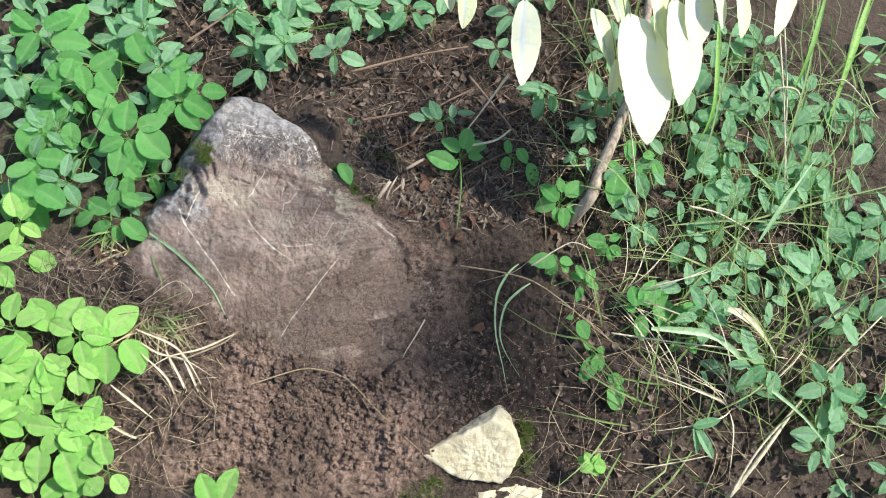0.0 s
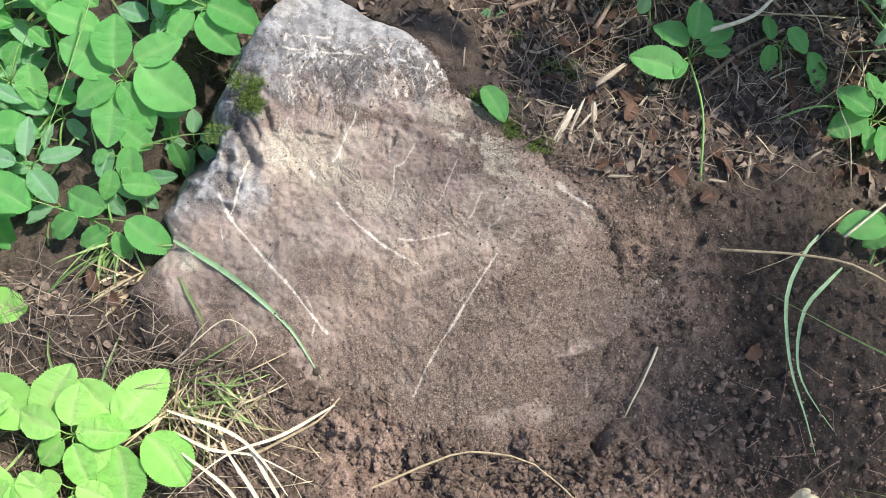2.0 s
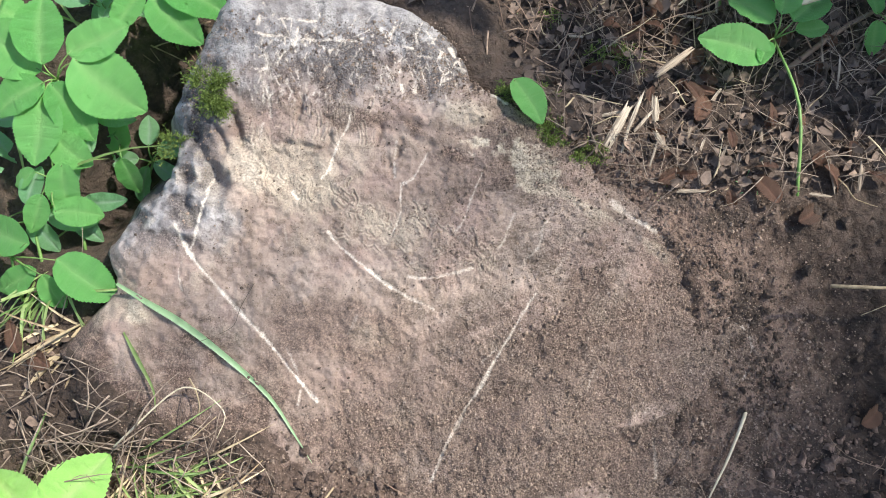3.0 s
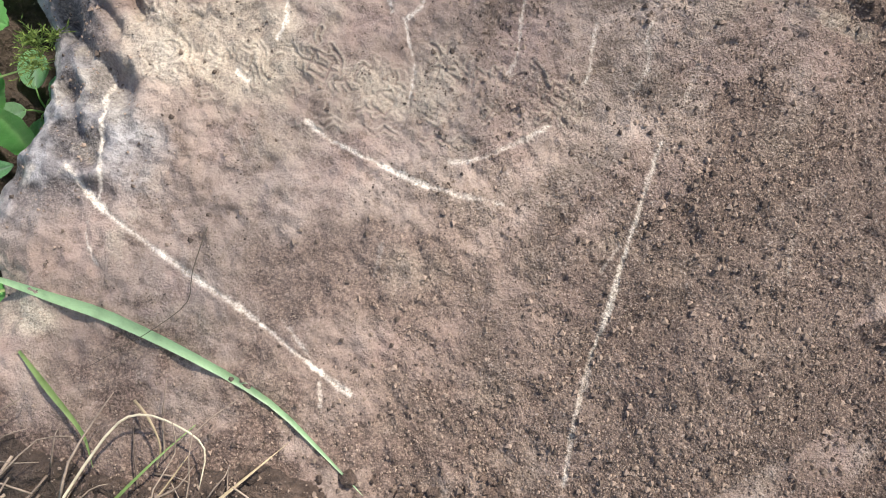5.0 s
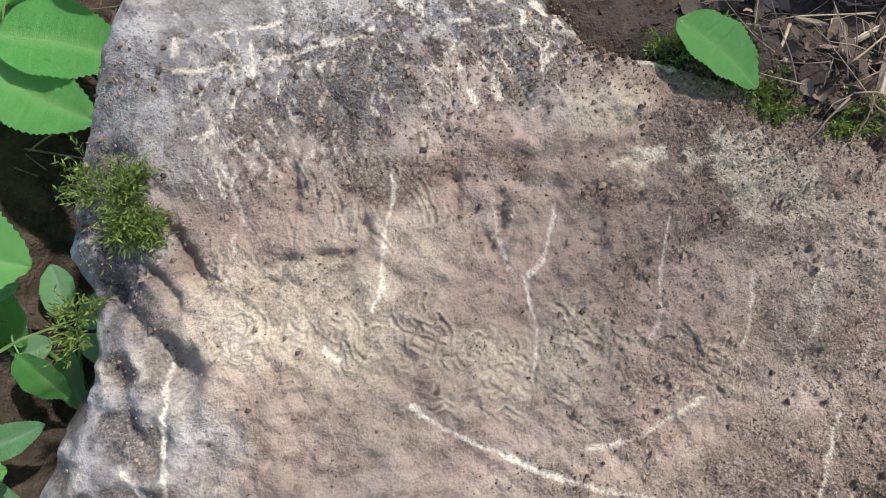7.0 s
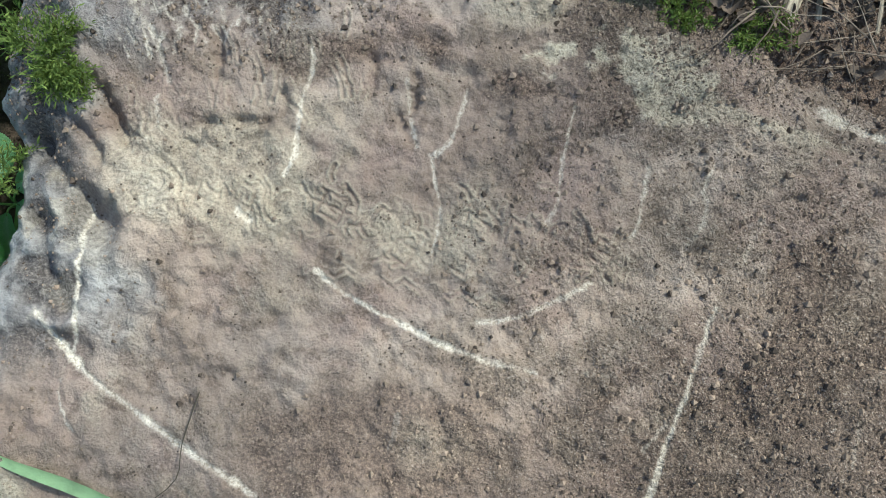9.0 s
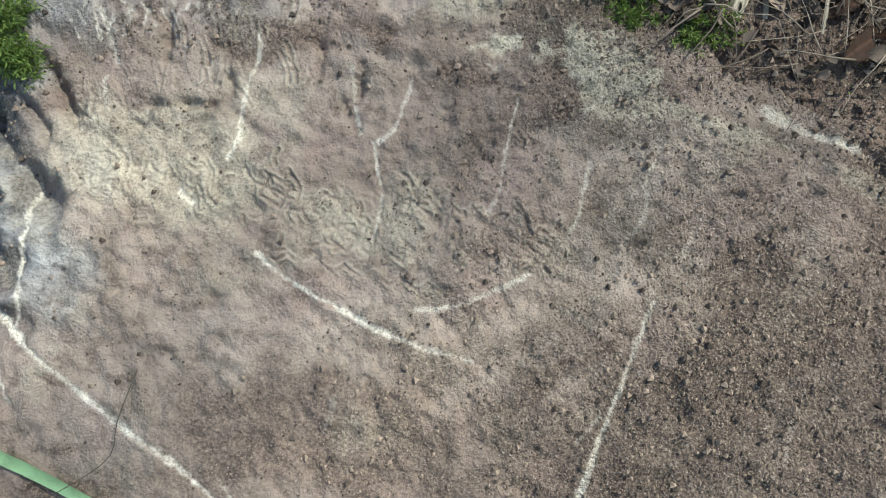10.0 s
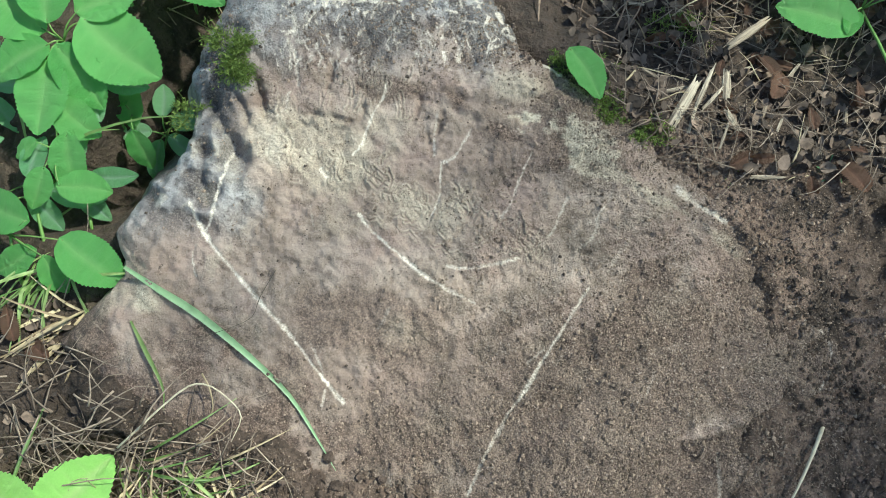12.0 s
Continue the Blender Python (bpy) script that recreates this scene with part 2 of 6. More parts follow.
def ground_height(u, v):
    """Height of the soil out of the face's plane."""
    base = -0.018 - 0.27 * np.maximum(v, -0.2) - 0.06 * np.minimum(v + 0.2, 0) + 0.04 * u
    base = base - 0.022 * smooth(-u, 0.14, 0.28) * smooth(-v, 0.10, 0.24)
    base = base - 0.022 * smooth(u, 0.25, 0.38) * smooth(-v, 0.22, 0.34)
    base = base - 0.24 * np.maximum(0, -u - 0.13) * smooth(v, -0.16, 0.02)
    base = base - 0.050 * np.exp(-(((u - 0.05) / 0.26) ** 2 + ((v + 0.22) / 0.09) ** 2))
    base = base - 0.016 * np.exp(-(((u - 0.43) / 0.055) ** 2 + ((v + 0.15) / 0.10) ** 2))
    base = base - 0.022 * np.exp(-(((u - 0.46) / 0.10) ** 2 + ((v + 0.22) / 0.10) ** 2))
    base = base - 0.04 * np.exp(-(((u + 0.22) / 0.06) ** 2 + ((v + 0.33) / 0.06) ** 2))
    base = base + 0.012 * np.exp(-(((u - 0.30) / 0.07) ** 2 + ((v - 0.05) / 0.05) ** 2))
    base = base + 0.036 * np.exp(-(((u - 0.41) / 0.11) ** 2 + ((v - 0.03) / 0.09) ** 2))
    base = base - 0.02 * smooth(u, 0.45, 0.62) - 0.02 * smooth(v, 0.22, 0.34)
    d = rim_depth(u, v)
    above = smooth(v - np.interp(u, BOTTOM_U, BOTTOM_V) + 0.03 * fbm(u, v, 22, 3, 77), -0.012, 0.014)
    lap = smooth(u - 0.6 * v, -0.12, -0.02)
    heap = smooth(u - 0.2 * v, 0.24, 0.30)
    base = base - smooth(d, -0.012 + 0.018 * lap, 0.012 + 0.030 * lap) * (0.10 * above - 0.016 * (1 - above))
    beside = np.exp(-((np.where(d < -0.012, (d + 0.012) / 0.045, (d + 0.012) / 0.030)) ** 2)) * lap * smooth(v, -0.29, -0.21)
    base = base * (1 - beside) + beside * (swell(u, v) - 0.006 + 0.003 * heap - 0.34 * np.maximum(0, v - 0.13) - 0.012 * smooth(v, 0.11, 0.13))
    feather = swell(u, v) - 0.008 * np.clip(1 - d / 0.065, 0, 1) ** 2.2 + 0.005 - 0.16 * np.maximum(d, 0) + 0.006 * fbm(u, v, 40, 3, 79)
    over = heap * smooth(d, -0.035, 0.0) * (1 - smooth(d, 0.07, 0.09)) * smooth(v, -0.27, -0.21)
    base = base * (1 - over) + over * feather
    base = base - 0.08 * np.exp(-(((d + 0.040) / 0.035) ** 2)) * smooth(-u, 0.02, 0.08) * smooth(v, -0.02, 0.05)
    near = np.exp(-((u - 0.2) ** 2 + v**2) / 2.0)
    mound = np.exp(-(((u - 0.08) / 0.24) ** 2 + ((v + 0.34) / 0.13) ** 2))
    lumps = 0.030 * fbm(u, v, 6, 3, 3) + (0.009 + 0.007 * mound) * fbm(u, v, 35, 4, 11, 0.6)
    crumbs = 0.005 * np.abs(fbm(u, v, 80, 3, 21)) + (0.0065 + 0.005 * mound) * fbm(u, v, 120, 3, 31, 0.75)
    return base + near * (lumps * (1 - 0.8 * np.maximum(beside, over)) + crumbs * (1 - 0.5 * np.maximum(beside, over))) + (1 - near) * 0.12 * fbm(u, v, 0.7, 3, 41)


def grid_mesh(name, us, vs, place, material, attrs=None, keep=None):
    """A sheet over the given columns and rows."""
    uu, vv = np.meshgrid(us, vs)
    co = place(uu, vv).reshape(-1, 3)
    nu, nv = len(us), len(vs)
    a = (np.arange(nv - 1)[:, None] * nu + np.arange(nu - 1)[None]).ravel()
    quads = np.stack([a, a + 1, a + nu + 1, a + nu], 1)
    if keep is not None:
        ok = keep(uu, vv).ravel()
        quads = quads[ok[quads].any(1)]
        used = np.unique(quads)
        back = np.full(len(co), -1)
        back[used] = np.arange(len(used))
        quads, co = back[quads], co[used]
    else:
        used = np.arange(len(co))
    mesh = bpy.data.meshes.new(name)
    mesh.vertices.add(len(co))
    mesh.vertices.foreach_set("co", co.astype(np.float32).ravel())
    mesh.loops.add(quads.size)
    mesh.loops.foreach_set("vertex_index", quads.astype(np.int32).ravel())
    mesh.polygons.add(len(quads))
    mesh.polygons.foreach_set("loop_start", np.arange(0, quads.size, 4, dtype=np.int32))
    mesh.update(calc_edges=True)
    mesh.polygons.foreach_set("use_smooth", np.ones(len(quads), bool))
    for key, values in (attrs(uu, vv) if attrs else {}).items():
        mesh.attributes.new(key, "FLOAT", "POINT").data.foreach_set("value", values.ravel()[used].astype(np.float32))
    mesh.materials.append(material)
    return mesh


def face_array(u, v, w):
    return np.stack([u, v * CL - w * SL, v * SL + w * CL], -1)


def part(name, bm, material, parent=None, label=""):
    mesh = bpy.data.meshes.new(name)
    bm.to_mesh(mesh)
    bm.free()
    mesh.materials.append(material)
    for p in mesh.polygons:
        p.use_smooth = True
    ob = new(name, mesh)
    if parent:
        ob.parent = parent
    return tagged(ob, label)


def thing(name, at, label, category, group="", kind=""):
    ob = new(name)
    ob.empty_display_size = 0.02
    ob.location = at
    return tagged(ob, label, category, group, kind)


def bend(pts, steps=12):
    """A smooth line through the given places."""
    pts = [Vector(p) for p in pts]
    ext = [2 * pts[0] - pts[1], *pts, 2 * pts[-1] - pts[-2]]
    out = []
    n = max(1, steps // (len(pts) - 1))
    for k in range(1, len(ext) - 2):
        a, b, c, d = ext[k - 1 : k + 3]
        for s in range(n):
            t = s / n
            out.append(0.5 * (2 * b + (c - a) * t + (2 * a - 5 * b + 4 * c - d) * t * t + (3 * b - a - 3 * c + d) * t**3))
    return out + [pts[-1]]


def tube(bm, pts, r0, r1, sides=6, uneven=0.0):
    """A tapering round stalk along a line."""
    rings = []
    for k, p in enumerate(pts):
        way = (pts[min(k + 1, len(pts) - 1)] - pts[max(k - 1, 0)]).normalized()
        side = way.cross(Vector((0.3, -0.7, 0.64))).normalized()
        up = side.cross(way)
        r = (r0 + (r1 - r0) * k / max(1, len(pts) - 1)) * (1 + uneven * random.uniform(-1, 1))
        rings.append([bm.verts.new(p + r * (math.cos(a) * side + math.sin(a) * up)) for a in (2 * math.pi * s / sides for s in range(sides))])
    for lower, upper in zip(rings, rings[1:]):
        for s in range(sides):
            bm.faces.new((lower[s], lower[(s + 1) % sides], upper[(s + 1) % sides], upper[s]))
    bm.faces.new(rings[0][::-1])
    bm.faces.new(rings[-1])


def blade(bm, pts, width, facing, fold=0.25, blunt=0.15):
    """A grass blade along a line: folded along the middle, pointed at its end."""
    rows = []
    for k, p in enumerate(pts):
        t = k / (len(pts) - 1)
        way = (pts[min(k + 1, len(pts) - 1)] - pts[max(k - 1, 0)]).normalized()
        side = way.cross(facing).normalized()
        out = side.cross(way)
        half = width / 2 * min(1, 0.45 + 2.2 * t) * (1 - max(0, t - 0.35) / 0.65 * (1 - blunt * (1 - t))) + 1e-4
        rows.append([bm.verts.new(p - side * half), bm.verts.new(p - out * half * fold * 2), bm.verts.new(p + side * half)])
    for lower, upper in zip(rows, rows[1:]):
        bm.faces.new((lower[0], lower[1], upper[1], upper[0]))
        bm.faces.new((lower[1], lower[2], upper[2], upper[1]))


OUT = on_face(0, 0, 1)
UP = Vector((0, 0, 1))
ALONG = on_face(0, 1, 0)


def height_at(u, v):
    return float(ground_height(np.array([u]), np.array([v]))[0])


def on_ground(u, v, lift=0.0):
    return on_face(u, v, height_at(u, v) + lift)


# ---- ground ----
def columns(low, high, step, reach, grow=1.35):
    core = list(np.arange(low, high + step / 2, step))
    left, right, gap = [], [], step
    a, b = core[0], core[-1]
    while b < reach:
        gap *= grow
        a, b = a - gap, b + gap
        left.append(a)
        right.append(b)
    return np.array(left[::-1] + core + right)


def ground_place(u, v):
    w = ground_height(np.clip(u, -60, 60), np.clip(v, -60, 60))
    co = face_array(u, v, w)
    rise = co[..., 2]
    # the hillside levels out above and below
    co[..., 2] = np.where(np.abs(rise) > 0.6, np.sign(rise) * (0.6 + 1.8 * np.tanh((np.abs(rise) - 0.6) / 1.8)), rise)
    return co


def ground_attrs(u, v):
    dug = smooth(0.06 * fbm(u, v, 14, 3, 71) + 0.20 - np.hypot((u - 0.05) / 1.5, v + 0.34), -0.03, 0.06)
    lip = np.exp(-((rim_depth(u, v) / 0.060) ** 2)) * smooth(u - 0.6 * v, -0.12, -0.02) * (1 - smooth(v, 0.05, 0.11))
    dug = dug * (0.45 + 0.55 * smooth(fbm(u, v, 11, 4, 75), -0.20, 0.18))
    # darker soil in the pit right of the slab and over the upper bank
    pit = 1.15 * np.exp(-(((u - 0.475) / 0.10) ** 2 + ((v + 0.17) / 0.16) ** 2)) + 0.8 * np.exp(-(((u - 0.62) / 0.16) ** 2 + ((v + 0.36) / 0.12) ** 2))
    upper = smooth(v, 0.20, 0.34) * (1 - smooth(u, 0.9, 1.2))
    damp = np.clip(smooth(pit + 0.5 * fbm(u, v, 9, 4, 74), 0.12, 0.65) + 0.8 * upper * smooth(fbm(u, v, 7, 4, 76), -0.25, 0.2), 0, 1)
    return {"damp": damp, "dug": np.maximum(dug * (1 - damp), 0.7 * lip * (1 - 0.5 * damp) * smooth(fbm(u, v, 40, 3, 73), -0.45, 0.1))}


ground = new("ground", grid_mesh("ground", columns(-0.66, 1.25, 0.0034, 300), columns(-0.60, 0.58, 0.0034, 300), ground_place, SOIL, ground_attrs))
tagged(ground, "dark brown crumbly woodland soil on a steep bank", "ground", kind="structure")


# ---- the carved slab ----
def wiggle(pts, size, seed, steps=14):
    """A hand-drawn line: the given bends with a small shake."""
    rnd = random.Random(seed)
    line = bend([(x, y, 0) for x, y in pts], steps)
    return [(p.x + rnd.uniform(-size, size), p.y + rnd.uniform(-size, size)) for p in line]


# pale scratched lines: bends, width, strength
SCRATCHES = [
    ([(-0.151, 0.024), (-0.146, 0.012), (-0.141, 0.001), (-0.125, -0.021), (-0.100, -0.052), (-0.075, -0.083), (-0.054, -0.113), (-0.040, -0.131)], 0.0025, 0.95),
    ([(-0.117, 0.064), (-0.123, 0.044), (-0.129, 0.029), (-0.133, 0.012), (-0.142, -0.003)], 0.0016, 0.85),
    ([(-0.144, -0.005), (-0.148, -0.017), (-0.146, -0.033)], 0.0013, 0.6),
    ([(-0.063, -0.085), (-0.057, -0.100), (-0.054, -0.112)], 0.0014, 0.4),
    ([(-0.053, -0.121), (-0.056, -0.133)], 0.0014, 0.4),
    ([(-0.023, 0.009), (-0.017, 0.000), (-0.004, -0.013), (0.011, -0.027), (0.028, -0.041)], 0.0024, 0.8),
    ([(0.028, -0.041), (0.042, -0.050), (0.050, -0.054), (0.061, -0.060)], 0.0018, 0.5),
    ([(0.083, -0.066), (0.100, -0.072)], 0.0014, 0.28),
    ([(0.042, -0.032), (0.056, -0.034), (0.070, -0.033), (0.086, -0.030), (0.097, -0.028)], 0.0021, 0.6),
    ([(0.148, -0.053), (0.136, -0.068), (0.122, -0.088), (0.108, -0.110), (0.087, -0.142), (0.066, -0.173), (0.051, -0.203)], 0.0025, 0.7),
    ([(0.180, -0.017), (0.172, -0.027), (0.166, -0.036)], 0.0024, 0.35),
    ([(0.112, -0.097), (0.099, -0.107)], 0.0014, 0.35),
    ([(0.040, 0.047), (0.039, 0.033), (0.038, 0.021), (0.029, 0.003)], 0.0016, 0.55),
    ([(0.042, 0.046), (0.051, 0.052), (0.059, 0.064), (0.064, 0.072)], 0.0020, 0.65),
    ([(0.035, 0.052), (0.035, 0.062), (0.037, 0.076), (0.038, 0.083)], 0.0017, 0.5),
    ([(0.000, 0.107), (-0.002, 0.097), (-0.011, 0.083), (-0.017, 0.067), (-0.020, 0.061), (-0.026, 0.054)], 0.0020, 0.7),
    ([(0.109, 0.052), (0.101, 0.036), (0.094, 0.019), (0.089, 0.010), (0.083, 0.004)], 0.0019, 0.6),
    ([(0.135, 0.017), (0.128, 0.004), (0.123, -0.008), (0.119, -0.012)], 0.0024, 0.5),
    ([(0.169, 0.022), (0.166, 0.014), (0.158, 0.003), (0.154, -0.012), (0.142, -0.023)], 0.0016, 0.55),
    ([(-0.050, 0.044), (-0.047, 0.039)], 0.0034, 0.75),
    ([(-0.068, 0.135), (-0.066, 0.122), (-0.066, 0.108)], 0.0030, 0.7),
    ([(-0.054, 0.130), (-0.060, 0.120)], 0.0022, 0.5),
    ([(-0.073, 0.103), (-0.076, 0.091), (-0.082, 0.086)], 0.0016, 0.4),
    ([(0.285, -0.052), (0.292, -0.067)], 0.0012, 0.5),
    ([(0.298, -0.077), (0.313, -0.084), (0.326, -0.100), (0.324, -0.120), (0.315, -0.141)], 0.0018, 0.5),
    ([(0.240, -0.180), (0.239, -0.212)], 0.0018, 0.35),
    ([(0.192, -0.115), (0.184, -0.133)], 0.0013, 0.35),
    ([(0.220, 0.020), (0.228, 0.014)], 0.0070, 0.6),
    ([(0.230, 0.012), (0.241, 0.003), (0.259, -0.010)], 0.0034, 0.6),
    ([(-0.003, -0.062), (-0.012, -0.078)], 0.0014, 0.28),
    ([(-0.059, 0.017), (-0.058, 0.002)], 0.0012, 0.3),
    ([(-0.071, 0.195), (-0.050, 0.197), (-0.027, 0.196)], 0.0022, 0.6),
    ([(-0.081, 0.182), (-0.066, 0.180), (-0.056, 0.180), (-0.034, 0.179), (-0.017, 0.176), (0.020, 0.174)], 0.0026, 0.75),
    ([(0.035, 0.172), (0.046, 0.169), (0.057, 0.165)], 0.0028, 0.9),
    ([(0.059, 0.160), (0.072, 0.155)], 0.0026, 0.7),
    ([(0.084, 0.150), (0.102, 0.145)], 0.0026, 0.6),
    ([(-0.068, 0.210), (-0.074, 0.189)], 0.0032, 0.7),
    ([(-0.023, 0.204), (-0.028, 0.186)], 0.0024, 0.7),
    ([(0.090, 0.167), (0.096, 0.155), (0.100, 0.140)], 0.0036, 0.95),
    ([(0.062, 0.178), (0.078, 0.176)], 0.0022, 0.7),
    ([(-0.003, 0.177), (-0.011, 0.160), (-0.020, 0.147)], 0.0021, 0.65),
    ([(0.023, 0.180), (0.021, 0.152), (0.007, 0.137)], 0.0021, 0.7),
    ([(0.047, 0.157), (0.042, 0.137), (0.030, 0.129)], 0.0022, 0.65),
    ([(0.060, 0.150), (0.058, 0.138), (0.056, 0.125)], 0.0040, 0.6),
    ([(0.079, 0.134), (0.076, 0.120), (0.068, 0.114)], 0.0021, 0.65),
    ([(0.002, 0.174), (0.014, 0.177)], 0.0022, 0.6),
    ([(-0.069, 0.164), (-0.067, 0.150)], 0.0040, 0.6),
    ([(0.114, 0.126), (0.134, 0.113)], 0.0034, 0.7),
]
# a net of short pale scratches on the rough upper end
strokes = random.Random(21)
for _ in range(250):
    x, y = strokes.uniform(-0.085, 0.096), strokes.uniform(0.116, 0.186)
    lean, long = strokes.gauss(0.15, 0.5), strokes.uniform(0.006, 0.020)
    SCRATCHES.append(([(x, y), (x + long * math.sin(lean), y + long * math.cos(lean))], strokes.uniform(0.0006, 0.0012), strokes.uniform(0.35, 0.85)))
# worn hollows in the face, with shade also painted in: bends, width, depth
HOLLOWS = [
    ([(-0.100, 0.118), (-0.094, 0.101), (-0.092, 0.087)], 0.0060, 0.0065),
    ([(-0.116, 0.108), (-0.109, 0.095), (-0.105, 0.083)], 0.0050, 0.0045),
    ([(-0.134, 0.098), (-0.127, 0.078), (-0.116, 0.064), (-0.112, 0.052)], 0.0110, 0.0100),
    ([(-0.140, 0.062), (-0.142, 0.050), (-0.142, 0.040)], 0.0070, 0.0060),
    ([(-0.017, 0.090), (-0.018, 0.081), (-0.032, 0.080), (-0.054, 0.086), (-0.061, 0.078)], 0.0040, 0.0028),
    ([(-0.039, 0.122), (-0.044, 0.106)], 0.0040, 0.0030),
    ([(-0.063, 0.079), (-0.078, 0.074)], 0.0040, 0.0022),
    ([(-0.085, 0.102), (-0.087, 0.090)], 0.0034, 0.0024),
    ([(0.026, 0.095), (0.020, 0.078)], 0.0034, 0.0030),
    ([(0.043, 0.084), (0.038, 0.070)], 0.0034, 0.0030),
    ([(0.030, 0.068), (0.033, 0.054)], 0.0034, 0.0026),
    ([(0.005, 0.056), (-0.007, 0.046)], 0.0034, 0.0020),
    ([(0.026, 0.096), (0.045, 0.089), (0.066, 0.077)], 0.0060, 0.0026),
    ([(0.049, 0.096), (0.085, 0.086), (0.116, 0.070), (0.150, 0.040)], 0.0080, 0.0022),
    ([(-0.089, 0.032), (-0.100, 0.018)], 0.0060, 0.0012),
    ([(0.074, 0.006), (0.092, -0.010), (0.100, -0.022)], 0.0040, 0.0012),
    ([(-0.010, 0.140), (-0.014, 0.120)], 0.0040, 0.0022),
    ([(0.066, 0.130), (0.070, 0.110)], 0.0050, 0.0026),
]


def ring(x, y, r, turns=1.0, start=0.0):
    return [(x + r * math.cos(start + a), y + r * 0.8 * math.sin(start + a)) for a in (2 * math.pi * turns * k / 14 for k in range(15))]


def carved_row():
    """Small engraved rings between brackets, with a zigzag and loose hooks below them."""
    rnd = random.Random(5)
    marks = []
    for k in range(11):
        t = k / 10
        x, y = -0.084 + 0.190 * t + rnd.uniform(-0.002, 0.002), 0.063 - 0.076 * t + rnd.uniform(-0.003, 0.003)
        r = rnd.uniform(0.0055, 0.0075)
        if k % 3 == 0:
            marks.append(ring(x, y, r, rnd.uniform(0.75, 1.0), rnd.uniform(0, 6)))
        else:
            tall = r * rnd.uniform(1.0, 1.4)
            marks.append([(x - r, y), (x, y + tall), (x + r, y), (x, y - tall), (x - r, y)])
        if k % 3 == 1:
            marks.append([(x - r * 1.3, y + r), (x + r * 1.3, y - r)])
        for side in (0, math.pi):
            marks.append(ring(x, y, r * 1.6, 0.22, side - 0.7))
        marks.append([(x + 0.009, y - 0.008), (x + 0.011, y), (x + 0.0085, y + 0.008)])
    for k in range(9):
        t = k / 8
        x, y = 0.006 + 0.09 * t + rnd.uniform(-0.003, 0.003), 0.010 - 0.028 * t + rnd.uniform(-0.003, 0.003)
        marks.append([(x - 0.006, y), (x, y + 0.006), (x + 0.006, y - 0.002), (x, y - 0.007), (x - 0.006, y)] if k % 2 else ring(x, y, 0.005, 0.6, rnd.uniform(0, 6)))
    zig = [(-0.028 + 0.0060 * k, 0.010 - 0.0028 * k + (0.0048 if k % 2 else 0)) for k in range(15)]
    # worn strokes between and above the rings
    for _ in range(120):
        x = rnd.uniform(-0.10, 0.115)
        y = 0.058 - 0.40 * (x + 0.084) + rnd.gauss(0, 0.011)
        a, r = rnd.uniform(0, 6.283), rnd.uniform(0.003, 0.0065)
        marks.append(ring(x, y, r * 1.5, rnd.uniform(0.08, 0.18), a))
    for _ in range(46):
        x, y = rnd.uniform(-0.092, 0.02), rnd.uniform(0.072, 0.112)
        lean, long = rnd.gauss(0.1, 0.35), rnd.uniform(0.006, 0.016)
        marks.append([(x, y), (x + 0.5 * long * math.sin(lean) + 0.0012, y + 0.5 * long), (x + long * math.sin(lean), y + long)])
    return marks + [zig]


def flank_of(u, v):
    """The weathered left side of the slab."""
    return smooth(-u, 0.09, 0.13) * smooth(v, -0.03, 0.03)


def streaks(u, v):
    """Shallow brushed streaks that fan over the lower face."""
    a, c = 0.95 * u + 0.30 * v, -0.30 * u + 0.95 * v
    return fbm(a * 0.25, c, 42, 4, 61)


